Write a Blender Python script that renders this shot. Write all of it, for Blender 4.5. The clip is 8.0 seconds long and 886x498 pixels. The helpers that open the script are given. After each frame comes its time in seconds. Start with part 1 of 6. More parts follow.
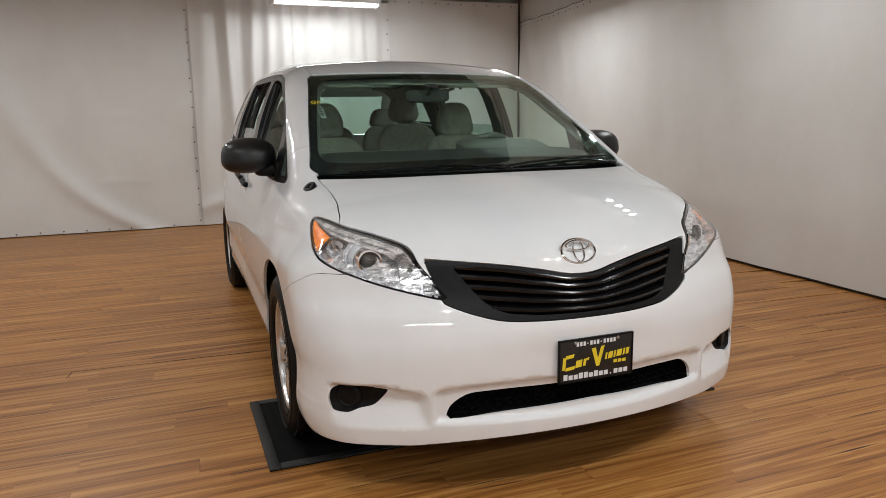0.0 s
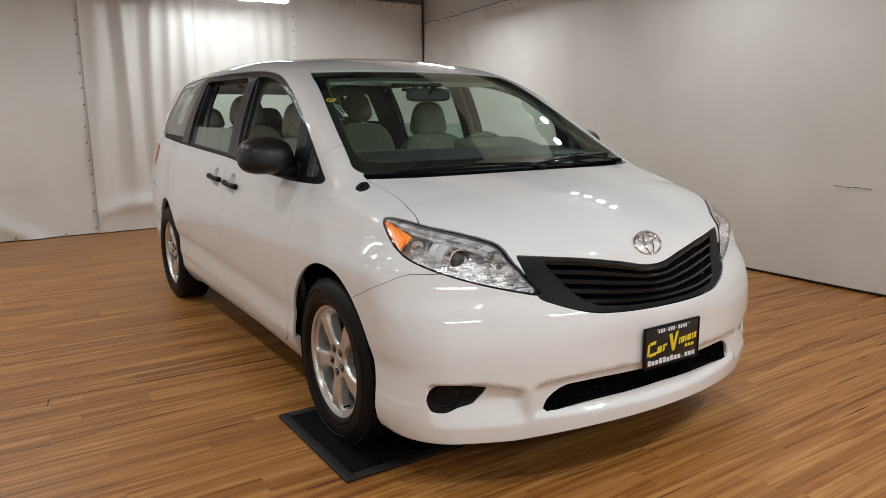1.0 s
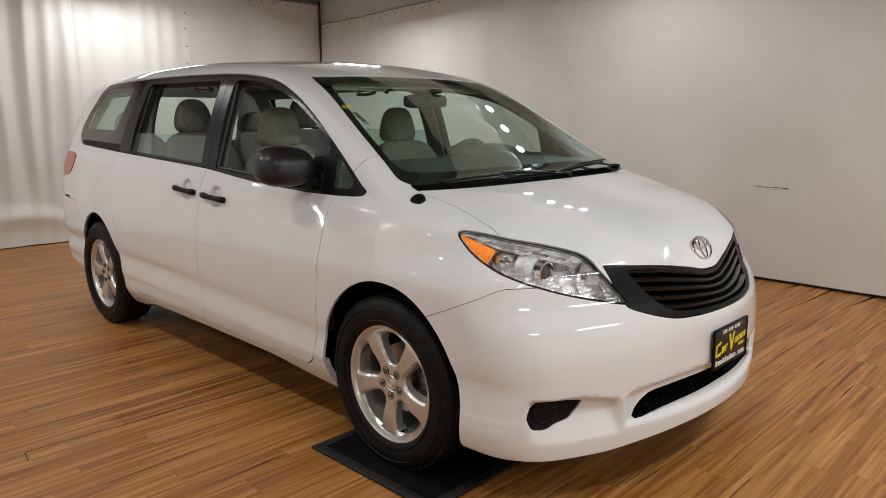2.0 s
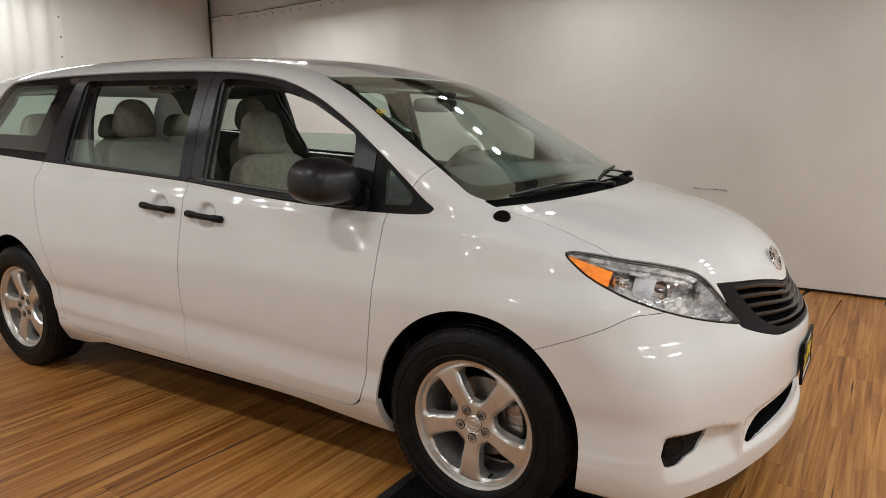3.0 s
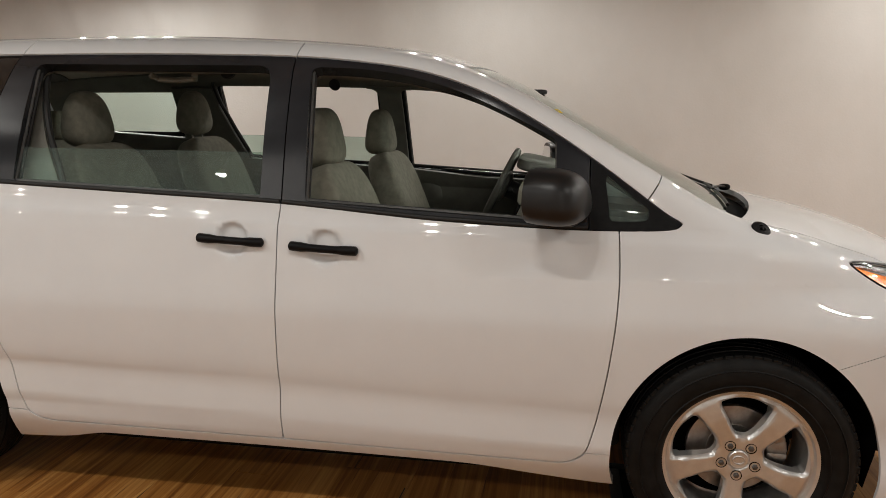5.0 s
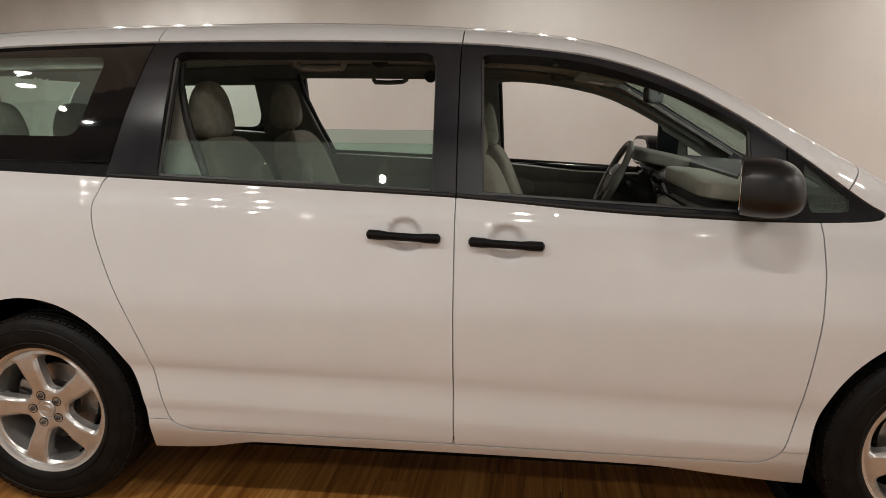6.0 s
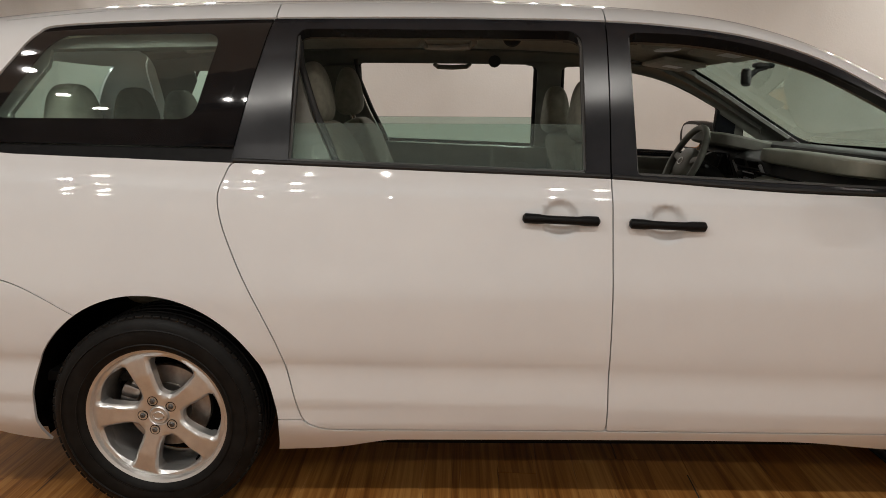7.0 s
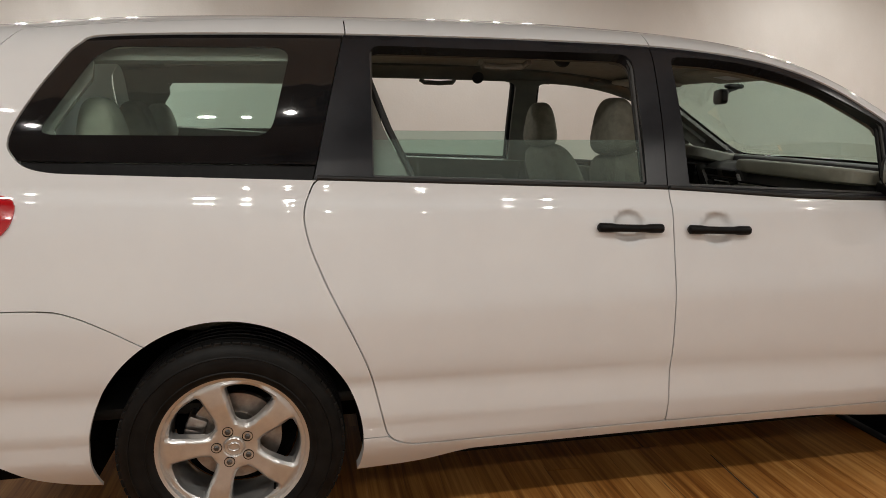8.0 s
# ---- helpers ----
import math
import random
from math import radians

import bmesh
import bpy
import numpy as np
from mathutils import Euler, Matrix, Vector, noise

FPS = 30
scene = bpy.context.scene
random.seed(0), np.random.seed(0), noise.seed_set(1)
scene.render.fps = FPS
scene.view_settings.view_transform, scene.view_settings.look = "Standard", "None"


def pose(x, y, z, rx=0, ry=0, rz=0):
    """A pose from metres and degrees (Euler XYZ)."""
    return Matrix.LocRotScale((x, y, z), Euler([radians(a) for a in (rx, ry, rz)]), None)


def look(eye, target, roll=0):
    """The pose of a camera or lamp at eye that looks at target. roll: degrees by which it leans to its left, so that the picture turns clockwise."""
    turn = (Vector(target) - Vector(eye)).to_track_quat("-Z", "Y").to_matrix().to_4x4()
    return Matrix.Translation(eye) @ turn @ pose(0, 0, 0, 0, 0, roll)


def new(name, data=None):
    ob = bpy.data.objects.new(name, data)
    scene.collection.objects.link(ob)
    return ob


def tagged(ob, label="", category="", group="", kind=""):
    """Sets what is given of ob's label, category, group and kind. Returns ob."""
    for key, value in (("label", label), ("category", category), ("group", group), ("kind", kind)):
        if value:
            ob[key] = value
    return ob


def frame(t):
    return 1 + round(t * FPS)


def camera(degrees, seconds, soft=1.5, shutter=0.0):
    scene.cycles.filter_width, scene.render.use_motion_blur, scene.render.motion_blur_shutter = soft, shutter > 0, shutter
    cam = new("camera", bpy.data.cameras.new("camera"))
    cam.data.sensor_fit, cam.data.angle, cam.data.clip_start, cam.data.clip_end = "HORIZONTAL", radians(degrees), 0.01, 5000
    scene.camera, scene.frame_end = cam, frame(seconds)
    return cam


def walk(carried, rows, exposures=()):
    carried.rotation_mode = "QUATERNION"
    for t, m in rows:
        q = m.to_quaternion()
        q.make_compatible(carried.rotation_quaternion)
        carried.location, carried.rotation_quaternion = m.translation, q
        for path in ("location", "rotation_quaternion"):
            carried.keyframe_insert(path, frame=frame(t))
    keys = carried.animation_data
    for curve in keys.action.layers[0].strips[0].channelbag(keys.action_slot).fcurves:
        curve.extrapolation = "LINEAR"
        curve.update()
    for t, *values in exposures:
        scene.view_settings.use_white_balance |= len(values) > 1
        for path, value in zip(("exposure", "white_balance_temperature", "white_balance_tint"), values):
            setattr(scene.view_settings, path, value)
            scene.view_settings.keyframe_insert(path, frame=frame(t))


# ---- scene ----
cam = camera(64.7, 8.0, soft=0.6)
PATH = [
    (0, (2.995, -1.352, 1.354), (1.158, -0.651, 0.99), -0.9),
    (0.5, (2.831, -1.718, 1.349), (1.071, -0.843, 0.983), -0.9),
    (1, (2.624, -2.099, 1.358), (0.971, -1.033, 0.989), -0.7),
    (1.5, (2.363, -2.441, 1.373), (0.84, -1.197, 1.005), -0.6),
    (3, (1.167, -2.966, 1.424), (0.108, -1.31, 1.054), -0.3),
    (3.5, (0.706, -3.072, 1.426), (-0.13, -1.294, 1.054), -0.1),
    (4, (0.29, -3.118, 1.429), (-0.306, -1.246, 1.056), -0.1),
    (4.5, (-0.181, -3.149, 1.447), (-0.596, -1.229, 1.073), -0.0),
    (6, (-1.29, -3.148, 1.411), (-1.535, -1.2, 1.028), -0.2),
    (6.5, (-1.667, -3.172, 1.405), (-1.822, -1.217, 1.011), -0.3),
    (7, (-2.009, -3.129, 1.367), (-2.059, -1.169, 0.969), -0.4),
    (7.5, (-2.343, -3.114, 1.356), (-2.249, -1.154, 0.968), -0.2),
    (8, (-2.78, -3.132, 1.391), (-2.394, -1.205, 1.02), -0.2),
]
walk(cam, [(t, look(eye, target, roll)) for t, eye, target, roll in PATH], [(0.0, 0.0, 6180, 11), (1.5, 0.0, 6280, 11), (3.5, 0.0, 6560, 11), (6.0, 0.0, 6780, 14), (8.0, 0.0, 6740, 13)])
# unseen fittings, added in front of the van to light its nose
FLUORESCENTS = [(5.2, -2.6), (5.2, 0.4)]
# rows of four small lamps along the side wall and over the aisle, pairs and threes elsewhere
FLOODS = ([(c + k * 0.28, 2.62) for c in (-4.90, -1.67, 1.60) for k in range(4)]
          + [(-4.72, -1.65), (-4.70, -2.10), (-4.72, -2.60), (-3.62, -2.45), (-3.36, -2.50), (-3.00, -2.38), (-1.30, -2.45), (-1.02, -2.45), (1.20, -2.45), (1.48, -2.45)]
          + [(x, -4.60) for x in (-6.15, -5.85, -3.75, -3.25, -2.55, -1.60, 0.40, 0.70)]
          # four unseen lamps added ahead of the van to brighten its hood
          + [(2.55, -1.10), (2.55, -0.80), (2.55, 0.90), (2.55, 1.20)])
# ---- world and light ----
world = bpy.data.worlds.new("world")
world.use_nodes = True
world.node_tree.nodes["Background"].inputs[0].default_value = (0.5, 0.5, 0.52, 1)
world.node_tree.nodes["Background"].inputs[1].default_value = 0.05
scene.world = world
CEILING = 3.30
SPOT_POWER, TUBE_POWER = 9.0, 46.0
TUBE_COLOUR, SPOT_COLOUR = (0.98, 1.0, 0.96), (0.98, 0.985, 0.935)


# ---- materials ----
def material(name, colour=(0.8, 0.8, 0.8), rough=0.5, metal=0.0, coat=0.0, emit=None, glass=0.0, ior=1.45):
    m = bpy.data.materials.new(name)
    m.use_nodes = True
    b = m.node_tree.nodes["Principled BSDF"]
    b.inputs["Base Color"].default_value = (*colour, 1)
    b.inputs["Roughness"].default_value = rough
    b.inputs["Metallic"].default_value = metal
    b.inputs["Coat Weight"].default_value = coat
    b.inputs["Coat Roughness"].default_value = 0.03
    b.inputs["Transmission Weight"].default_value = glass
    b.inputs["IOR"].default_value = ior
    if emit:
        b.inputs["Emission Color"].default_value = (*colour, 1)
        b.inputs["Emission Strength"].default_value = emit
    return m


def node(m, kind, **values):
    n = m.node_tree.nodes.new(kind)
    for key, value in values.items():
        if key in n.inputs:
            n.inputs[key].default_value = value
    return n


def wire(m, a, out, b, into):
    m.node_tree.links.new(a.outputs[out], b.inputs[into])


def base(m):
    return m.node_tree.nodes["Principled BSDF"]


def vary(m, dark, light, scale=(6, 6, 6), detail=6.0, low=0.35, high=0.65, rough=None, bump=0.0, bump_scale=300.0, distance=0.001):
    """Two colours mixed by stretched noise, roughness that follows, and a fine relief."""
    co = node(m, "ShaderNodeTexCoord")
    mp = node(m, "ShaderNodeMapping")
    mp.inputs["Scale"].default_value = scale
    ns = node(m, "ShaderNodeTexNoise", Scale=1.0, Detail=detail, Roughness=0.6)
    ramp = node(m, "ShaderNodeValToRGB")
    ramp.color_ramp.elements[0].position, ramp.color_ramp.elements[1].position = low, high
    ramp.color_ramp.elements[0].color, ramp.color_ramp.elements[1].color = (*dark, 1), (*light, 1)
    wire(m, co, "Object", mp, "Vector")
    wire(m, mp, "Vector", ns, "Vector")
    wire(m, ns, "Fac", ramp, "Fac")
    wire(m, ramp, "Color", base(m), "Base Color")
    if rough:
        mr = node(m, "ShaderNodeMapRange")
        mr.inputs["To Min"].default_value, mr.inputs["To Max"].default_value = rough
        wire(m, ns, "Fac", mr, "Value")
        wire(m, mr, "Result", base(m), "Roughness")
    if bump:
        n2 = node(m, "ShaderNodeTexNoise", Scale=bump_scale, Detail=3.0)
        bp = node(m, "ShaderNodeBump", Strength=bump, Distance=distance)
        wire(m, co, "Object", n2, "Vector")
        wire(m, n2, "Fac", bp, "Height")
        wire(m, bp, "Normal", base(m), "Normal")
    return m


PAINT = vary(material("white_paint", rough=0.5, coat=1.0), (0.765, 0.78, 0.80), (0.80, 0.815, 0.83), (3, 3, 3), rough=(0.5, 0.6))
base(PAINT).inputs["Specular IOR Level"].default_value = 0.2
base(PAINT).inputs["Coat IOR"].default_value = 1.6
TRIM_BLACK = vary(material("black_plastic", rough=0.5), (0.004, 0.004, 0.0045), (0.008, 0.008, 0.0085), (40, 40, 40), rough=(0.36, 0.50), bump=0.25, bump_scale=900)
PILLAR_BLACK = vary(material("pillar_film", rough=0.3), (0.011, 0.012, 0.015), (0.018, 0.019, 0.023), (5, 5, 5), rough=(0.18, 0.28), bump=0.05, bump_scale=500)
GLOSS_BLACK = vary(material("gloss_black", rough=0.12, coat=0.6), (0.006, 0.006, 0.007), (0.010, 0.010, 0.011), (8, 8, 8), rough=(0.03, 0.07))
DEEP_BLACK = material("deep_black", (0.004, 0.004, 0.004), 0.9)
DEEP_BLACK.node_tree.nodes["Principled BSDF"].inputs["Specular IOR Level"].default_value = 0.1
RUBBER = vary(material("tyre_rubber", rough=0.6), (0.006, 0.006, 0.006), (0.013, 0.0125, 0.012), (18, 18, 18), rough=(0.36, 0.58), bump=0.3, bump_scale=400)
base(PILLAR_BLACK).inputs["Specular IOR Level"].default_value = 0.42
for dull in (RUBBER, TRIM_BLACK):
    base(dull).inputs["Specular IOR Level"].default_value = 0.17
SEAL = material("rubber_seal", (0.012, 0.012, 0.012), 0.6)
SEAL_GREY = vary(material("worn_seal", rough=0.45), (0.035, 0.035, 0.034), (0.055, 0.055, 0.053), (20, 20, 20))
ALLOY = vary(material("silver_alloy", rough=0.3, metal=0.78, coat=0.4), (0.66, 0.66, 0.655), (0.74, 0.74, 0.73), (30, 30, 30), rough=(0.26, 0.36))
STEEL = vary(material("brake_steel", rough=0.35, metal=1.0), (0.33, 0.30, 0.28), (0.48, 0.46, 0.44), (30, 30, 30), rough=(0.3, 0.5))
CHROME = material("chrome", (0.82, 0.82, 0.83), 0.06, 1.0)
CLOTH = vary(material("grey_cloth", rough=0.9), (0.180, 0.172, 0.136), (0.245, 0.235, 0.188), (30, 30, 30), rough=(0.85, 0.97), bump=0.5, bump_scale=900)
INNER_GREY = vary(material("grey_trim", rough=0.6), (0.115, 0.113, 0.098), (0.150, 0.147, 0.128), (12, 12, 12), rough=(0.5, 0.68), bump=0.2, bump_scale=800)
INNER_DARK = vary(material("dark_trim", rough=0.6), (0.014, 0.014, 0.014), (0.022, 0.022, 0.021), (12, 12, 12), rough=(0.5, 0.7), bump=0.06, bump_scale=800)
HEADLINER = vary(material("headliner_felt", rough=0.95), (0.36, 0.335, 0.285), (0.42, 0.395, 0.34), (25, 25, 25), bump=0.4, bump_scale=700)
AMBER = vary(material("amber_plastic", rough=0.2, coat=1.0), (0.52, 0.115, 0.010), (0.72, 0.215, 0.020), (60, 60, 20), detail=2.0, rough=(0.12, 0.3), bump=0.5, bump_scale=90, distance=0.003)
RED_LENS = material("red_lens", (0.45, 0.008, 0.012), 0.08, coat=1.0)
SILVER = vary(material("lamp_reflector", rough=0.15, metal=0.75), (0.52, 0.52, 0.53), (0.88, 0.88, 0.89), (40, 16, 70), detail=2.0, low=0.42, high=0.56, rough=(0.06, 0.20), bump=1.0, bump_scale=42, distance=0.004)
BEZEL = vary(material("satin_bezel", rough=0.3, metal=0.2), (0.34, 0.34, 0.35), (0.42, 0.42, 0.43), (20, 20, 20), rough=(0.22, 0.34))
PROJECTOR = material("projector_glass", (0.035, 0.037, 0.038), 0.06, coat=1.0)
BAR_BLACK = vary(material("satin_black", rough=0.3), (0.005, 0.005, 0.0055), (0.008, 0.008, 0.009), (8, 8, 8), rough=(0.12, 0.20))
base(BAR_BLACK).inputs["Specular IOR Level"].default_value = 0.45
MIRROR_BLACK = vary(material("mirror_shell", rough=0.3), (0.007, 0.007, 0.0075), (0.010, 0.010, 0.011), (20, 20, 20), rough=(0.34, 0.40), bump=0.05, bump_scale=700)
NUT_STEEL = vary(material("dark_nut", rough=0.4, metal=0.8), (0.10, 0.10, 0.10), (0.18, 0.18, 0.175), (40, 40, 40))
PLATE_BLACK = vary(material("plate_black", rough=0.35), (0.012, 0.012, 0.012), (0.018, 0.018, 0.018), (30, 30, 30), rough=(0.3, 0.45))
YELLOW = material("yellow_print", (0.80, 0.62, 0.03), 0.45)
WHITE_PRINT = material("white_print", (0.75, 0.76, 0.78), 0.45)


def clear_glass(name, tint, veil=0.0):
    """Real refracting glass with a pale diffuse veil painted in for reflected room light; the panes cast no shadow, to
    let the room's light in.
    """
    m = material(name, tint, 0.0, glass=1.0, ior=1.48)
    if veil:
        out = m.node_tree.nodes["Material Output"]
        veil_bsdf = node(m, "ShaderNodeBsdfDiffuse")
        veil_bsdf.inputs["Color"].default_value = (0.55, 0.62, 0.58, 1)
        mix = node(m, "ShaderNodeMixShader")
        mix.inputs[0].default_value = veil
        wire(m, base(m), 0, mix, 1)
        wire(m, veil_bsdf, 0, mix, 2)
        wire(m, mix, 0, out, "Surface")
    return m


GLASS = clear_glass("green_glass", (0.70, 0.87, 0.81), 0.055)
SCREEN_GLASS = clear_glass("windscreen_glass", (0.63, 0.83, 0.745), 0.004)
DARK_GLASS = clear_glass("privacy_glass", (0.72, 0.87, 0.81), 0.025)
LENS = clear_glass("lens_plastic", (0.98, 0.98, 0.98))
PANES = (GLASS, SCREEN_GLASS, DARK_GLASS, LENS)


# ---- building helpers ----
def link(name, me, mat, parent=None, label="", kind="", category=""):
    ob = new(name, me)
    if mat:
        me.materials.append(mat)
        ob.visible_shadow = mat not in PANES
    if parent is not None:
        ob.parent = parent
    return tagged(ob, label, category, "", kind)


def thing(name, label, category, group="", at=(0, 0, 0)):
    ob = new(name)
    ob.empty_display_size = 0.1
    ob.location = at
    return tagged(ob, label, category, group)


def mesh_of(name, verts, faces, smooth=True, angle=None):
    me = bpy.data.meshes.new(name)
    me.from_pydata([tuple(map(float, v)) for v in verts], [], [tuple(map(int, f)) for f in faces])
    me.polygons.foreach_set("use_smooth", [smooth] * len(me.polygons))
    if smooth and angle:
        me.set_sharp_from_angle(angle=radians(angle))
    me.update()
    return me


def part(name, bm, mat, parent=None, label="", angle=35, at=None, kind="", category=""):
    """Links a bmesh (or a mesh) as one object."""
    if isinstance(bm, bmesh.types.BMesh):
        me = bpy.data.meshes.new(name)
        bmesh.ops.recalc_face_normals(bm, faces=bm.faces)
        bm.to_mesh(me)
        bm.free()
        me.polygons.foreach_set("use_smooth", [True] * len(me.polygons))
        me.set_sharp_from_angle(angle=radians(angle))
    else:
        me = bm
    ob = link(name, me, mat, parent, label, kind, category)
    if at is not None:
        ob.matrix_basis = at
    return ob


def box(x0, x1, y0, y1, z0, z1, bevel=0.0, seg=2):
    bm = bmesh.new()
    bmesh.ops.create_cube(bm, size=1)
    for v in bm.verts:
        v.co = Vector(((x0 + x1) / 2 + v.co.x * (x1 - x0), (y0 + y1) / 2 + v.co.y * (y1 - y0), (z0 + z1) / 2 + v.co.z * (z1 - z0)))
    if bevel:
        bmesh.ops.bevel(bm, geom=bm.edges[:], offset=bevel, segments=seg, affect="EDGES", profile=0.5)
    return bm


def merge(*bms):
    """All of them in one bmesh."""
    out = bmesh.new()
    for b in bms:
        me = bpy.data.meshes.new("joined")
        b.to_mesh(me)
        b.free()
        out.from_mesh(me)
        bpy.data.meshes.remove(me)
    return out


def moved(bm, m):
    bmesh.ops.transform(bm, matrix=m, verts=bm.verts)
    return bm


def lathe(profile, n=48, closed=False):
    """Turns (radius, y) pairs round the y axis."""
    bm = bmesh.new()
    rings = []
    for r, y in profile:
        if r < 1e-6:
            rings.append([bm.verts.new((0, y, 0))])
        else:
            rings.append([bm.verts.new((r * math.cos(2 * math.pi * i / n), y, r * math.sin(2 * math.pi * i / n))) for i in range(n)])
    pairs = list(zip(rings, rings[1:])) + ([(rings[-1], rings[0])] if closed else [])
    for a, b in pairs:
        for i in range(n):
            j = (i + 1) % n
            q = [a[i % len(a)], a[j % len(a)], b[j % len(b)], b[i % len(b)]]
            u = []
            for v in q:
                if v not in u:
                    u.append(v)
            if len(u) > 2:
                bm.faces.new(u)
    return bm


def tube(pts, r, n=10, closed=False, flat=1.0):
    """A round bar along points; r may be one radius or one for each."""
    bm = bmesh.new()
    pts = [Vector(p) for p in pts]
    rr = r if hasattr(r, "__len__") else [r] * len(pts)
    rings = []
    for i, p in enumerate(pts):
        a = pts[i - 1] if i or closed else p
        b = pts[(i + 1) % len(pts)] if i + 1 < len(pts) or closed else p
        d = (b - a).normalized()
        up = Vector((0, 0, 1)) if abs(d.z) < 0.9 else Vector((1, 0, 0))
        s = d.cross(up).normalized()
        u = s.cross(d)
        rings.append([bm.verts.new(p + (s * math.cos(2 * math.pi * k / n) + u * flat * math.sin(2 * math.pi * k / n)) * rr[i]) for k in range(n)])
    for a, b in list(zip(rings, rings[1:])) + ([(rings[-1], rings[0])] if closed else []):
        for k in range(n):
            bm.faces.new((a[k], a[(k + 1) % n], b[(k + 1) % n], b[k]))
    if not closed:
        bm.faces.new(rings[0][::-1])
        bm.faces.new(rings[-1])
    return bm


def pillow(c, r, e=0.45, m=None, nu=28, nv=18, shape=None):
    """A rounded block: a superellipsoid, with an optional reshaping of its unit points."""
    bm = bmesh.new()
    pw = lambda v: math.copysign(abs(v) ** e, v)
    rows = []
    for j in range(nv + 1):
        a = -math.pi / 2 + math.pi * j / nv
        row = []
        for i in range(nu if 0 < j < nv else 1):
            b = 2 * math.pi * i / nu
            p = Vector((pw(math.cos(a)) * pw(math.cos(b)), pw(math.cos(a)) * pw(math.sin(b)), pw(math.sin(a))))
            if shape:
                p = Vector(shape(p))
            row.append(bm.verts.new((p.x * r[0], p.y * r[1], p.z * r[2])))
        rows.append(row)
    for a, b in zip(rows, rows[1:]):
        for i in range(nu):
            q = [a[i % len(a)], a[(i + 1) % nu % len(a)], b[(i + 1) % nu % len(b)], b[i % len(b)]]
            u = []
            for v in q:
                if v not in u:
                    u.append(v)
            if len(u) > 2:
                bm.faces.new(u)
    return moved(bm, Matrix.Translation(c) @ (m or Matrix()))
# ---- the van's outer skin: one smooth implicit solid, x ahead from the front axle, y to its left ----
def curve(pts):
    """A smooth one-valued curve through (x, y) knots (monotone cubic)."""
    px, py = (np.array(c, float) for c in zip(*pts))
    h, dl = np.diff(px), np.diff(py) / np.diff(px)
    m = np.concatenate(([dl[0]], (dl[1:] * h[:-1] + dl[:-1] * h[1:]) / (h[1:] + h[:-1]), [dl[-1]]))
    for i in range(1, len(m) - 1):
        if dl[i - 1] * dl[i] <= 0:
            m[i] = 0
        else:
            m[i] = np.sign(m[i]) * min(abs(m[i]), 3 * abs(dl[i - 1]), 3 * abs(dl[i]))

    def at(x):
        x = np.clip(x, px[0], px[-1])
        i = np.clip(np.searchsorted(px, x) - 1, 0, len(px) - 2)
        s = (x - px[i]) / h[i]
        return ((1 + 2 * s) * (1 - s) ** 2 * py[i] + s * (1 - s) ** 2 * h[i] * m[i]
                + s * s * (3 - 2 * s) * py[i + 1] + s * s * (s - 1) * h[i] * m[i + 1])
    return at


def smax(a, b, k):
    return np.maximum(a, b) + np.maximum(k - np.abs(a - b), 0) ** 2 / (4 * k)


def smin(a, b, k):
    return -smax(-a, -b, k)


SIDE = curve([(0.10, 0.80), (0.20, 0.872), (0.27, 0.918), (0.31, 0.9375), (0.346, 0.9480), (0.366, 0.9525), (0.385, 0.9545), (0.405, 0.9535), (0.44, 0.9507), (0.475, 0.9486), (0.505, 0.9502), (0.535, 0.9557),
              (0.575, 0.9605), (0.64, 0.9640), (0.72, 0.9655), (0.79, 0.9630),
              (0.88, 0.947), (1.00, 0.9235), (1.05, 0.9140), (1.068, 0.9103), (1.077, 0.9070), (1.088, 0.9010), (1.105, 0.8930), (1.14, 0.8825), (1.40, 0.808), (1.64, 0.704), (1.80, 0.60)])
PLAN = curve([(-4.3, -0.12), (-3.6, -0.052), (-3.1, -0.022), (-2.9, -0.008), (-2.7, 0.0), (-1.6, -0.005), (-0.5, 0.0), (0.25, -0.002), (0.5, -0.010), (1.1, -0.06)])
NOSE = curve([(0.1, 0.90), (0.22, 0.936), (0.34, 0.946), (0.46, 0.948), (0.60, 0.936), (0.68, 0.908), (0.74, 0.868), (0.81, 0.840),
              (0.88, 0.818), (0.96, 0.745), (1.06, 0.56), (1.2, 0.3)])
BULGE = curve([(0.2, 0.0), (0.52, 0.0), (0.66, 0.026), (0.72, 0.026), (0.82, 0.012), (0.95, 0.0)])
HOOD = curve([(-0.6, 1.18), (-0.1, 1.142), (0.13, 1.118), (0.35, 1.074), (0.55, 1.020), (0.70, 0.968), (0.82, 0.912), (0.95, 0.82)])
ROOF = curve([(-4.3, 1.66), (-3.8, 1.712), (-3.2, 1.758), (-2.4, 1.767), (-1.8, 1.754), (-1.3, 1.717), (-0.9, 1.662), (-0.5, 1.58), (0.0, 1.46)])
SCREEN = curve([(1.0, 0.27), (1.11, 0.065), (1.25, -0.185), (1.40, -0.450), (1.55, -0.715), (1.62, -0.842), (1.72, -1.03), (1.8, -1.19)])


HANDLE_CUPS = ((-1.362, 1.002), (-1.694, 1.020))


step = lambda v: 0.5 + 0.5 * np.tanh(v)


